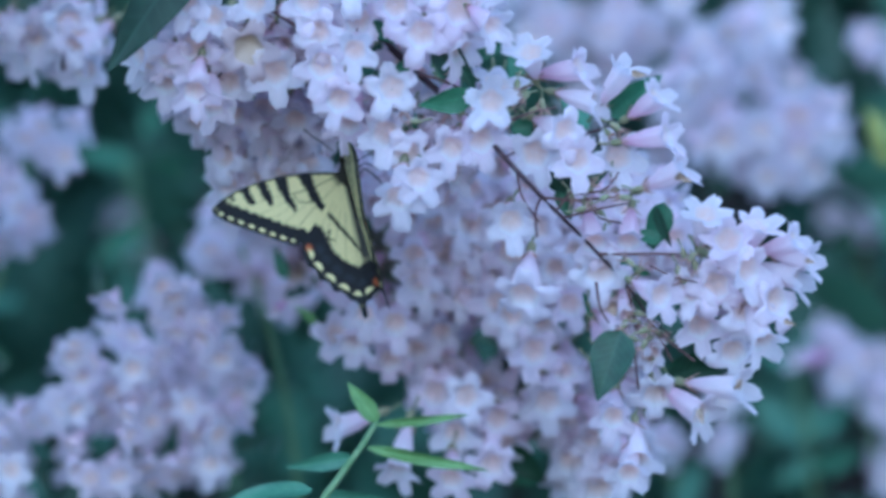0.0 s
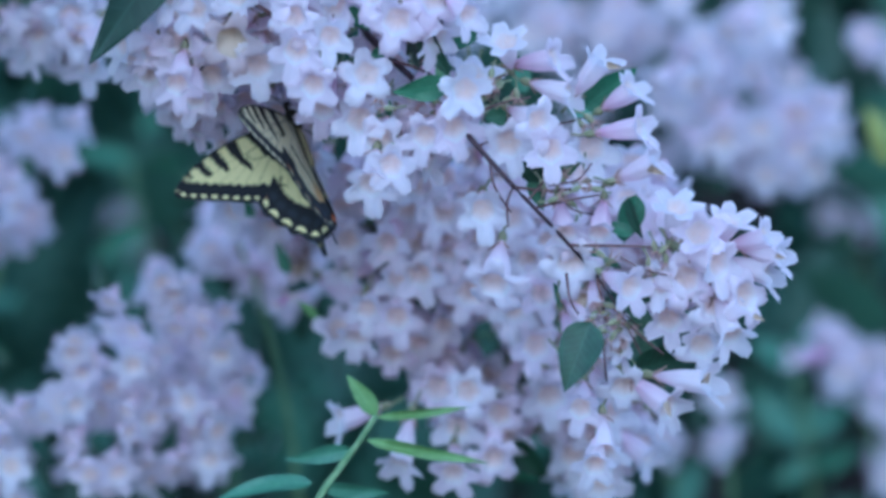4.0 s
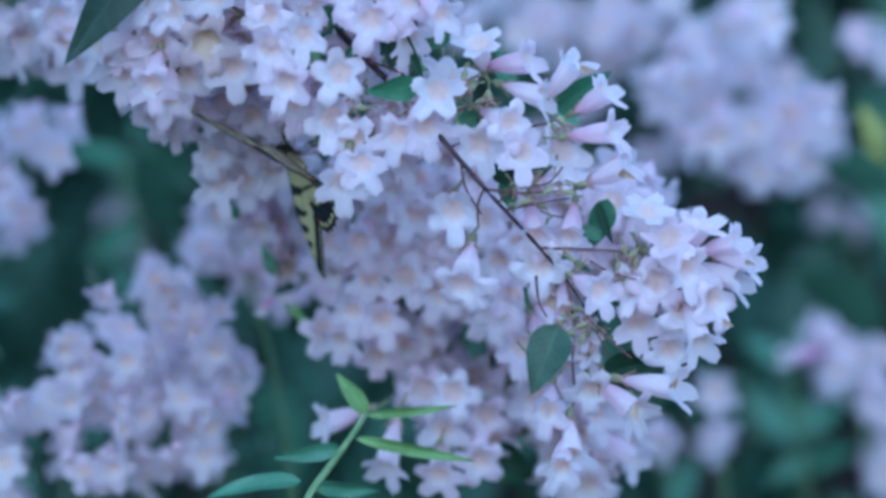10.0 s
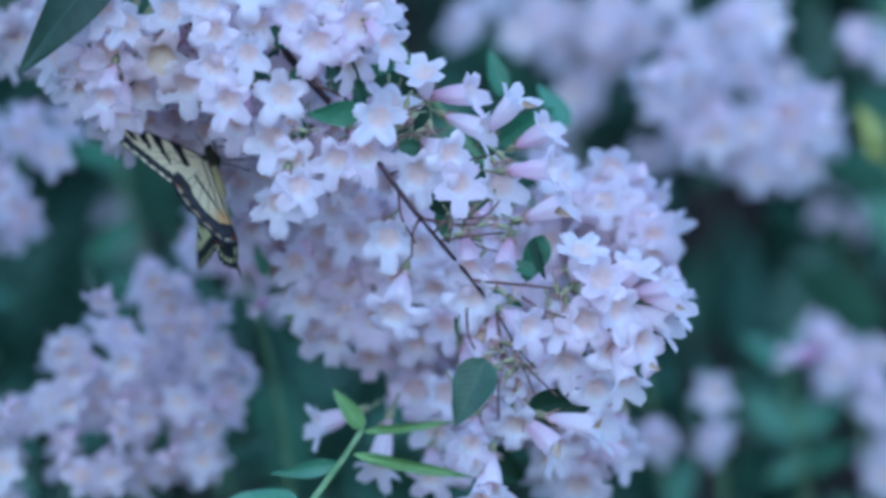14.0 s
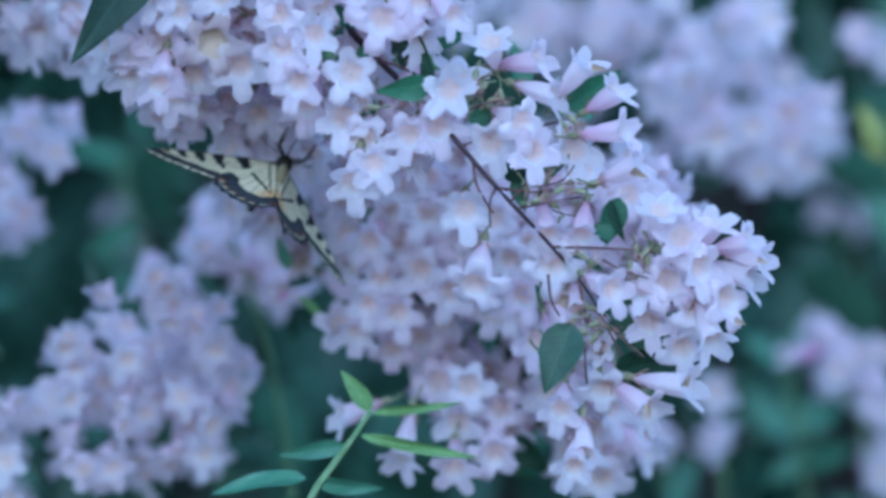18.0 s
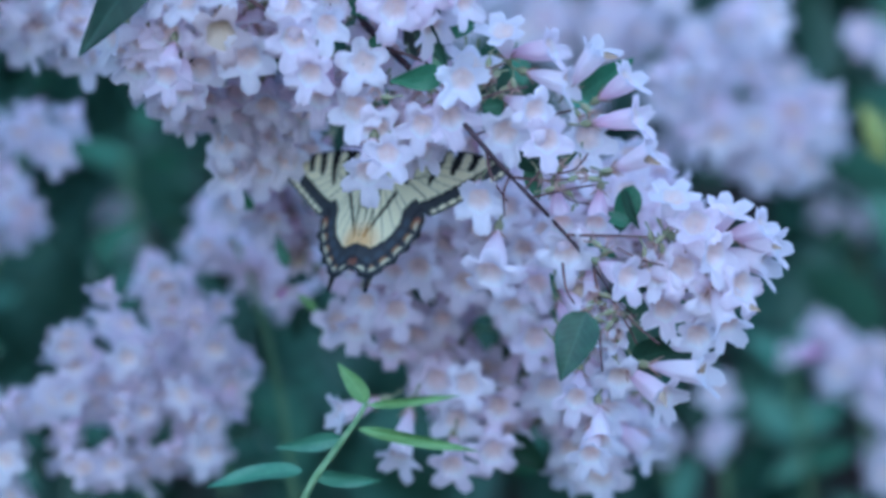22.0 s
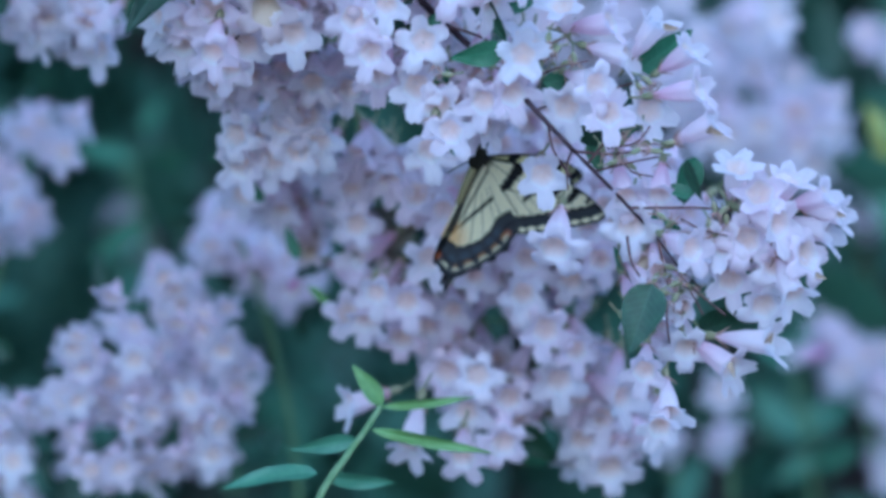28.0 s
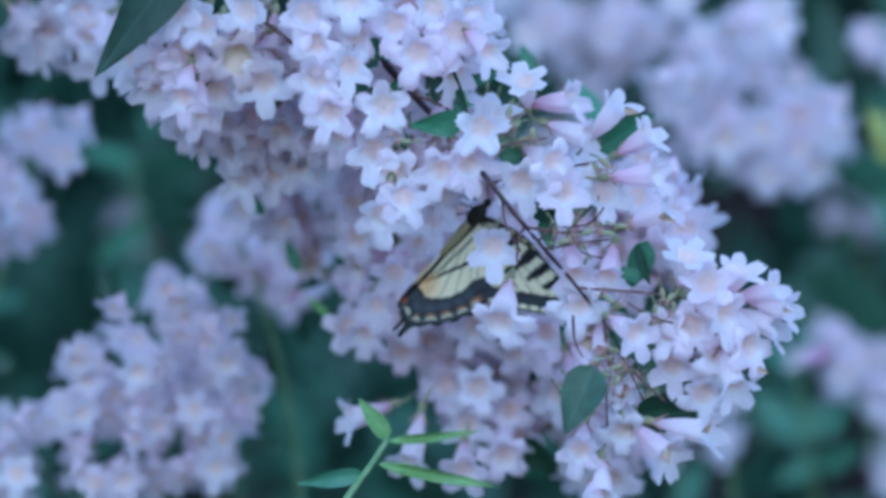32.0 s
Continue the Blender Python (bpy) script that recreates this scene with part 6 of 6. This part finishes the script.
    walk(low_bough, (
        (0, pose(-0.11170, 0.3400, 1.25093, 0, 0.000, 0)),
        (0.5, pose(-0.11149, 0.3400, 1.25134, 0, 0.000, 0)),
        (1, pose(-0.11197, 0.3400, 1.25134, 0, 0.000, 0)),
        (1.5, pose(-0.11156, 0.3400, 1.25182, 0, 0.000, 0)),
        (2, pose(-0.11136, 0.3400, 1.25099, 0, 0.000, 0)),
        (2.5, pose(-0.11129, 0.3400, 1.25120, 0, 0.000, 0)),
        (3, pose(-0.11095, 0.3400, 1.25147, 0, 0.000, 0)),
        (3.5, pose(-0.11156, 0.3400, 1.25175, 0, 0.000, 0)),
        (5.5, pose(-0.11149, 0.3400, 1.25175, 0, 0.000, 0)),
        (6, pose(-0.11143, 0.3400, 1.25175, 0, 0.000, 0)),
        (6.5, pose(-0.11177, 0.3400, 1.25202, 0, 0.000, 0)),
        (7, pose(-0.11149, 0.3400, 1.25195, 0, 0.000, 0)),
        (7.5, pose(-0.11136, 0.3400, 1.25195, 0, 0.000, 0)),
        (8, pose(-0.11143, 0.3400, 1.25188, 0, 0.000, 0)),
        (8.5, pose(-0.11115, 0.3400, 1.25182, 0, 0.000, 0)),
        (9, pose(-0.11129, 0.3400, 1.25168, 0, 0.000, 0)),
        (9.5, pose(-0.11122, 0.3400, 1.25168, 0, 0.000, 0)),
        (10, pose(-0.11136, 0.3400, 1.25216, 0, 0.000, 0)),
        (10.5, pose(-0.11143, 0.3400, 1.25202, 0, 0.000, 0)),
        (11, pose(-0.11095, 0.3400, 1.25188, 0, 0.000, 0)),
        (11.5, pose(-0.11088, 0.3400, 1.25175, 0, 0.000, 0)),
        (12, pose(-0.11040, 0.3400, 1.25093, 0, 0.000, 0)),
        (12.5, pose(-0.11156, 0.3400, 1.25093, 0, 0.000, 0)),
        (13, pose(-0.11163, 0.3400, 1.25058, 0, 0.000, 0)),
        (13.5, pose(-0.11122, 0.3400, 1.25086, 0, 0.000, 0)),
        (14, pose(-0.11156, 0.3400, 1.25093, 0, 0.000, 0)),
        (14.5, pose(-0.11115, 0.3400, 1.25086, 0, 0.000, 0)),
        (16.5, pose(-0.11095, 0.3400, 1.25168, 0, 0.000, 0)),
        (17, pose(-0.11054, 0.3400, 1.25229, 0, 0.000, 0)),
        (17.5, pose(-0.11067, 0.3400, 1.25168, 0, 0.000, 0)),
        (18, pose(-0.11102, 0.3400, 1.25243, 0, 0.000, 0)),
        (18.5, pose(-0.11074, 0.3400, 1.25195, 0, 0.000, 0)),
        (19, pose(-0.11095, 0.3400, 1.25216, 0, 0.000, 0)),
        (19.5, pose(-0.11129, 0.3400, 1.25257, 0, 0.000, 0)),
        (20, pose(-0.11136, 0.3400, 1.25216, 0, 0.000, 0)),
        (20.5, pose(-0.11156, 0.3400, 1.25223, 0, 0.000, 0)),
        (21, pose(-0.11122, 0.3400, 1.25223, 0, 0.000, 0)),
        (21.5, pose(-0.11143, 0.3400, 1.25243, 0, 0.000, 0)),
        (22, pose(-0.11197, 0.3400, 1.25291, 0, 0.000, 0)),
        (22.5, pose(-0.11184, 0.3400, 1.25291, 0, 0.000, 0)),
        (23, pose(-0.11149, 0.3400, 1.25243, 0, 0.000, 0)),
        (23.5, pose(-0.11136, 0.3400, 1.25182, 0, 0.000, 0)),
        (24, pose(-0.11170, 0.3400, 1.25243, 0, 0.000, 0)),
        (24.5, pose(-0.11136, 0.3400, 1.25243, 0, 0.000, 0)),
        (25, pose(-0.11177, 0.3400, 1.25182, 0, 0.000, 0)),
        (25.5, pose(-0.11129, 0.3400, 1.25161, 0, 0.000, 0)),
        (27.5, pose(-0.11081, 0.3400, 1.25147, 0, 0.000, 0)),
        (28, pose(-0.11115, 0.3400, 1.25223, 0, 0.000, 0)),
        (28.5, pose(-0.11149, 0.3400, 1.25271, 0, 0.000, 0)),
        (29, pose(-0.11156, 0.3400, 1.25346, 0, 0.000, 0)),
        (29.5, pose(-0.11177, 0.3400, 1.25394, 0, 0.000, 0)),
        (30, pose(-0.11149, 0.3400, 1.25312, 0, 0.000, 0)),
        (30.5, pose(-0.11102, 0.3400, 1.25236, 0, 0.000, 0)),
        (31, pose(-0.11081, 0.3400, 1.25134, 0, 0.000, 0)),
        (31.5, pose(-0.10999, 0.3400, 1.24983, 0, 0.000, 0)),
        (32, pose(-0.11026, 0.3400, 1.24921, 0, 0.000, 0)),
    ))
    walk(butterfly, (
        (0, pose(-0.02892, 0.045, 1.32187, 95.7, -17.0, -41.3)),
        (1, pose(-0.02602, 0.045, 1.32053, 88.7, -20.9, -42.2)),
        (2, pose(-0.04561, 0.045, 1.32880, 99.7, -31.5, -57.4)),
        (3, pose(-0.04581, 0.045, 1.33687, 98.4, -32.9, -66.9)),
        (3.5, pose(-0.04548, 0.045, 1.33843, 101.2, -25.1, -60.5)),
        (6, pose(-0.04464, 0.045, 1.33623, 114.7, -33.0, -95.8)),
        (7, pose(-0.05339, 0.045, 1.33693, 140.9, -23.1, -107.9)),
        (8, pose(-0.05161, 0.045, 1.34190, 108.0, -29.0, -92.2)),
        (9, pose(-0.04606, 0.045, 1.32526, 138.0, -34.4, -129.0)),
        (10, pose(-0.04544, 0.045, 1.32808, 155.6, -42.3, -139.3)),
        (11, pose(-0.05191, 0.045, 1.32765, 152.6, -37.5, -119.1)),
        (12, pose(-0.05434, 0.045, 1.32701, 126.6, -52.4, -108.0)),
        (13, pose(-0.07550, 0.045, 1.31640, 154.0, -44.3, -140.9)),
        (14, pose(-0.06755, 0.045, 1.32538, 121.2, -35.5, -116.0)),
        (14.5, pose(-0.06541, 0.045, 1.31984, 142.9, -33.9, -117.1)),
        (17, pose(-0.04276, 0.045, 1.32557, 164.0, -34.7, 170.6)),
        (18, pose(-0.04603, 0.045, 1.32436, 154.8, -33.1, -168.4)),
        (19, pose(-0.03828, 0.045, 1.32525, 164.3, -23.9, -158.9)),
        (20, pose(-0.02852, 0.045, 1.31663, 171.7, 1.6, 147.6)),
        (21, pose(-0.02448, 0.045, 1.32311, 131.1, 6.6, 149.5)),
        (22, pose(-0.01895, 0.045, 1.32561, 113.6, -0.5, 147.3)),
        (23, pose(-0.02094, 0.045, 1.31867, 138.4, -11.2, 150.6)),
        (24, pose(-0.01945, 0.045, 1.32887, 108.3, 0.1, 151.6)),
        (25, pose(-0.01682, 0.045, 1.31860, 119.5, -32.6, 147.0)),
        (25.5, pose(-0.02120, 0.045, 1.30445, 156.8, -38.7, 147.1)),
        (27.5, pose(0.01182, 0.045, 1.32173, 103.1, -15.3, 101.9)),
        (28, pose(0.01050, 0.045, 1.32577, 107.3, -24.6, 102.9)),
        (29, pose(0.01322, 0.045, 1.32486, 115.8, -21.3, 103.8)),
        (30, pose(0.02231, 0.045, 1.32201, 134.0, -18.4, 103.1)),
        (31, pose(0.02322, 0.045, 1.31664, 126.4, -17.5, 102.5)),
        (32, pose(0.00931, 0.045, 1.30928, 128.7, -17.7, 103.5)),
    ))
    walk(wings["left_fore"], (
        (0, pose(0, 0, 0, 0, 43.8, 0) @ pose(0, 0, 0, 0, 0, -3.0)),
        (1, pose(0, 0, 0, 0, 40.6, 0) @ pose(0, 0, 0, 0, 0, 0.4)),
        (2, pose(0, 0, 0, 0, 54.2, 0) @ pose(0, 0, 0, 0, 0, -3.7)),
        (3, pose(0, 0, 0, 0, 42.0, 0) @ pose(0, 0, 0, 0, 0, 0.2)),
        (3.5, pose(0, 0, 0, 0, 44.3, 0) @ pose(0, 0, 0, 0, 0, 6.5)),
        (6, pose(0, 0, 0, 0, 83.1, 0) @ pose(0, 0, 0, 0, 0, -3.7)),
        (7, pose(0, 0, 0, 0, 31.6, 0) @ pose(0, 0, 0, 0, 0, 1.0)),
        (8, pose(0, 0, 0, 0, 61.8, 0) @ pose(0, 0, 0, 0, 0, 5.6)),
        (9, pose(0, 0, 0, 0, 16.1, 0) @ pose(0, 0, 0, 0, 0, -4.4)),
        (10, pose(0, 0, 0, 0, 22.2, 0) @ pose(0, 0, 0, 0, 0, 1.9)),
        (11, pose(0, 0, 0, 0, 26.0, 0) @ pose(0, 0, 0, 0, 0, -3.0)),
        (12, pose(0, 0, 0, 0, 48.9, 0) @ pose(0, 0, 0, 0, 0, -2.3)),
        (13, pose(0, 0, 0, 0, 27.5, 0) @ pose(0, 0, 0, 0, 0, -2.3)),
        (14, pose(0, 0, 0, 0, 29.9, 0) @ pose(0, 0, 0, 0, 0, 2.1)),
        (14.5, pose(0, 0, 0, 0, 20.9, 0) @ pose(0, 0, 0, 0, 0, 3.2)),
        (17, pose(0, 0, 0, 0, 27.9, 0) @ pose(0, 0, 0, 0, 0, -0.2)),
        (18, pose(0, 0, 0, 0, 28.8, 0) @ pose(0, 0, 0, 0, 0, 1.3)),
        (19, pose(0, 0, 0, 0, 24.6, 0) @ pose(0, 0, 0, 0, 0, -3.1)),
        (20, pose(0, 0, 0, 0, 9.6, 0) @ pose(0, 0, 0, 0, 0, -0.3)),
        (21, pose(0, 0, 0, 0, 14.8, 0) @ pose(0, 0, 0, 0, 0, -2.3)),
        (22, pose(0, 0, 0, 0, 15.3, 0) @ pose(0, 0, 0, 0, 0, -3.7)),
        (23, pose(0, 0, 0, 0, 13.7, 0) @ pose(0, 0, 0, 0, 0, -1.6)),
        (24, pose(0, 0, 0, 0, 32.7, 0) @ pose(0, 0, 0, 0, 0, -2.0)),
        (25, pose(0, 0, 0, 0, 21.5, 0) @ pose(0, 0, 0, 0, 0, -2.9)),
        (25.5, pose(0, 0, 0, 0, -4.8, 0) @ pose(0, 0, 0, 0, 0, -3.8)),
        (27.5, pose(0, 0, 0, 0, 58.3, 0) @ pose(0, 0, 0, 0, 0, -4.3)),
        (28, pose(0, 0, 0, 0, 69.0, 0) @ pose(0, 0, 0, 0, 0, -0.7)),
        (29, pose(0, 0, 0, 0, 67.8, 0) @ pose(0, 0, 0, 0, 0, -3.1)),
        (30, pose(0, 0, 0, 0, 65.5, 0) @ pose(0, 0, 0, 0, 0, 1.9)),
        (31, pose(0, 0, 0, 0, 64.7, 0) @ pose(0, 0, 0, 0, 0, 3.7)),
        (32, pose(0, 0, 0, 0, 63.0, 0) @ pose(0, 0, 0, 0, 0, 0.7)),
    ))
    walk(wings["right_fore"], (
        (0, pose(0, 0, 0, 0, -43.4, 0) @ pose(0, 0, 0, 0, 0, 3.0)),
        (1, pose(0, 0, 0, 0, -40.8, 0) @ pose(0, 0, 0, 0, 0, -0.4)),
        (2, pose(0, 0, 0, 0, -53.5, 0) @ pose(0, 0, 0, 0, 0, 3.7)),
        (3, pose(0, 0, 0, 0, -42.3, 0) @ pose(0, 0, 0, 0, 0, -0.2)),
        (3.5, pose(0, 0, 0, 0, -44.3, 0) @ pose(0, 0, 0, 0, 0, -6.5)),
        (6, pose(0, 0, 0, 0, -84.1, 0) @ pose(0, 0, 0, 0, 0, 3.7)),
        (7, pose(0, 0, 0, 0, -32.1, 0) @ pose(0, 0, 0, 0, 0, -1.0)),
        (8, pose(0, 0, 0, 0, -61.2, 0) @ pose(0, 0, 0, 0, 0, -5.6)),
        (9, pose(0, 0, 0, 0, -15.4, 0) @ pose(0, 0, 0, 0, 0, 4.4)),
        (10, pose(0, 0, 0, 0, -21.9, 0) @ pose(0, 0, 0, 0, 0, -1.9)),
        (11, pose(0, 0, 0, 0, -24.5, 0) @ pose(0, 0, 0, 0, 0, 3.0)),
        (12, pose(0, 0, 0, 0, -48.2, 0) @ pose(0, 0, 0, 0, 0, 2.3)),
        (13, pose(0, 0, 0, 0, -28.8, 0) @ pose(0, 0, 0, 0, 0, 2.3)),
        (14, pose(0, 0, 0, 0, -29.7, 0) @ pose(0, 0, 0, 0, 0, -2.1)),
        (14.5, pose(0, 0, 0, 0, -22.0, 0) @ pose(0, 0, 0, 0, 0, -3.2)),
        (17, pose(0, 0, 0, 0, -29.5, 0) @ pose(0, 0, 0, 0, 0, 0.2)),
        (18, pose(0, 0, 0, 0, -27.8, 0) @ pose(0, 0, 0, 0, 0, -1.3)),
        (19, pose(0, 0, 0, 0, -24.8, 0) @ pose(0, 0, 0, 0, 0, 3.1)),
        (20, pose(0, 0, 0, 0, -10.7, 0) @ pose(0, 0, 0, 0, 0, 0.3)),
        (21, pose(0, 0, 0, 0, -15.3, 0) @ pose(0, 0, 0, 0, 0, 2.3)),
        (22, pose(0, 0, 0, 0, -15.5, 0) @ pose(0, 0, 0, 0, 0, 3.7)),
        (23, pose(0, 0, 0, 0, -13.4, 0) @ pose(0, 0, 0, 0, 0, 1.6)),
        (24, pose(0, 0, 0, 0, -32.9, 0) @ pose(0, 0, 0, 0, 0, 2.0)),
        (25, pose(0, 0, 0, 0, -21.3, 0) @ pose(0, 0, 0, 0, 0, 2.9)),
        (25.5, pose(0, 0, 0, 0, 5.0, 0) @ pose(0, 0, 0, 0, 0, 3.8)),
        (27.5, pose(0, 0, 0, 0, -59.6, 0) @ pose(0, 0, 0, 0, 0, 4.3)),
        (28, pose(0, 0, 0, 0, -69.2, 0) @ pose(0, 0, 0, 0, 0, 0.7)),
        (29, pose(0, 0, 0, 0, -67.8, 0) @ pose(0, 0, 0, 0, 0, 3.1)),
        (30, pose(0, 0, 0, 0, -66.4, 0) @ pose(0, 0, 0, 0, 0, -1.9)),
        (31, pose(0, 0, 0, 0, -64.1, 0) @ pose(0, 0, 0, 0, 0, -3.7)),
        (32, pose(0, 0, 0, 0, -63.0, 0) @ pose(0, 0, 0, 0, 0, -0.7)),
    ))
    walk(wings["left_hind"], (
        (0, pose(0, 0, 0, 0, 43.8, 0)),
        (1, pose(0, 0, 0, 0, 40.6, 0)),
        (2, pose(0, 0, 0, 0, 54.2, 0)),
        (3, pose(0, 0, 0, 0, 42.0, 0)),
        (3.5, pose(0, 0, 0, 0, 44.3, 0)),
        (6, pose(0, 0, 0, 0, 83.1, 0)),
        (7, pose(0, 0, 0, 0, 31.6, 0)),
        (8, pose(0, 0, 0, 0, 61.8, 0)),
        (9, pose(0, 0, 0, 0, 16.1, 0)),
        (10, pose(0, 0, 0, 0, 22.2, 0)),
        (11, pose(0, 0, 0, 0, 26.0, 0)),
        (12, pose(0, 0, 0, 0, 48.9, 0)),
        (13, pose(0, 0, 0, 0, 27.5, 0)),
        (14, pose(0, 0, 0, 0, 29.9, 0)),
        (14.5, pose(0, 0, 0, 0, 20.9, 0)),
        (17, pose(0, 0, 0, 0, 27.9, 0)),
        (18, pose(0, 0, 0, 0, 28.8, 0)),
        (19, pose(0, 0, 0, 0, 24.6, 0)),
        (20, pose(0, 0, 0, 0, 9.6, 0)),
        (21, pose(0, 0, 0, 0, 14.8, 0)),
        (22, pose(0, 0, 0, 0, 15.3, 0)),
        (23, pose(0, 0, 0, 0, 13.7, 0)),
        (24, pose(0, 0, 0, 0, 32.7, 0)),
        (25, pose(0, 0, 0, 0, 21.5, 0)),
        (25.5, pose(0, 0, 0, 0, -4.8, 0)),
        (27.5, pose(0, 0, 0, 0, 58.3, 0)),
        (28, pose(0, 0, 0, 0, 69.0, 0)),
        (29, pose(0, 0, 0, 0, 67.8, 0)),
        (30, pose(0, 0, 0, 0, 65.5, 0)),
        (31, pose(0, 0, 0, 0, 64.7, 0)),
        (32, pose(0, 0, 0, 0, 63.0, 0)),
    ))
    walk(wings["right_hind"], (
        (0, pose(0, 0, 0, 0, -43.4, 0)),
        (1, pose(0, 0, 0, 0, -40.8, 0)),
        (2, pose(0, 0, 0, 0, -53.5, 0)),
        (3, pose(0, 0, 0, 0, -42.3, 0)),
        (3.5, pose(0, 0, 0, 0, -44.3, 0)),
        (6, pose(0, 0, 0, 0, -84.1, 0)),
        (7, pose(0, 0, 0, 0, -32.1, 0)),
        (8, pose(0, 0, 0, 0, -61.2, 0)),
        (9, pose(0, 0, 0, 0, -15.4, 0)),
        (10, pose(0, 0, 0, 0, -21.9, 0)),
        (11, pose(0, 0, 0, 0, -24.5, 0)),
        (12, pose(0, 0, 0, 0, -48.2, 0)),
        (13, pose(0, 0, 0, 0, -28.8, 0)),
        (14, pose(0, 0, 0, 0, -29.7, 0)),
        (14.5, pose(0, 0, 0, 0, -22.0, 0)),
        (17, pose(0, 0, 0, 0, -29.5, 0)),
        (18, pose(0, 0, 0, 0, -27.8, 0)),
        (19, pose(0, 0, 0, 0, -24.8, 0)),
        (20, pose(0, 0, 0, 0, -10.7, 0)),
        (21, pose(0, 0, 0, 0, -15.3, 0)),
        (22, pose(0, 0, 0, 0, -15.5, 0)),
        (23, pose(0, 0, 0, 0, -13.4, 0)),
        (24, pose(0, 0, 0, 0, -32.9, 0)),
        (25, pose(0, 0, 0, 0, -21.3, 0)),
        (25.5, pose(0, 0, 0, 0, 5.0, 0)),
        (27.5, pose(0, 0, 0, 0, -59.6, 0)),
        (28, pose(0, 0, 0, 0, -69.2, 0)),
        (29, pose(0, 0, 0, 0, -67.8, 0)),
        (30, pose(0, 0, 0, 0, -66.4, 0)),
        (31, pose(0, 0, 0, 0, -64.1, 0)),
        (32, pose(0, 0, 0, 0, -63.0, 0)),
    ))


motions()
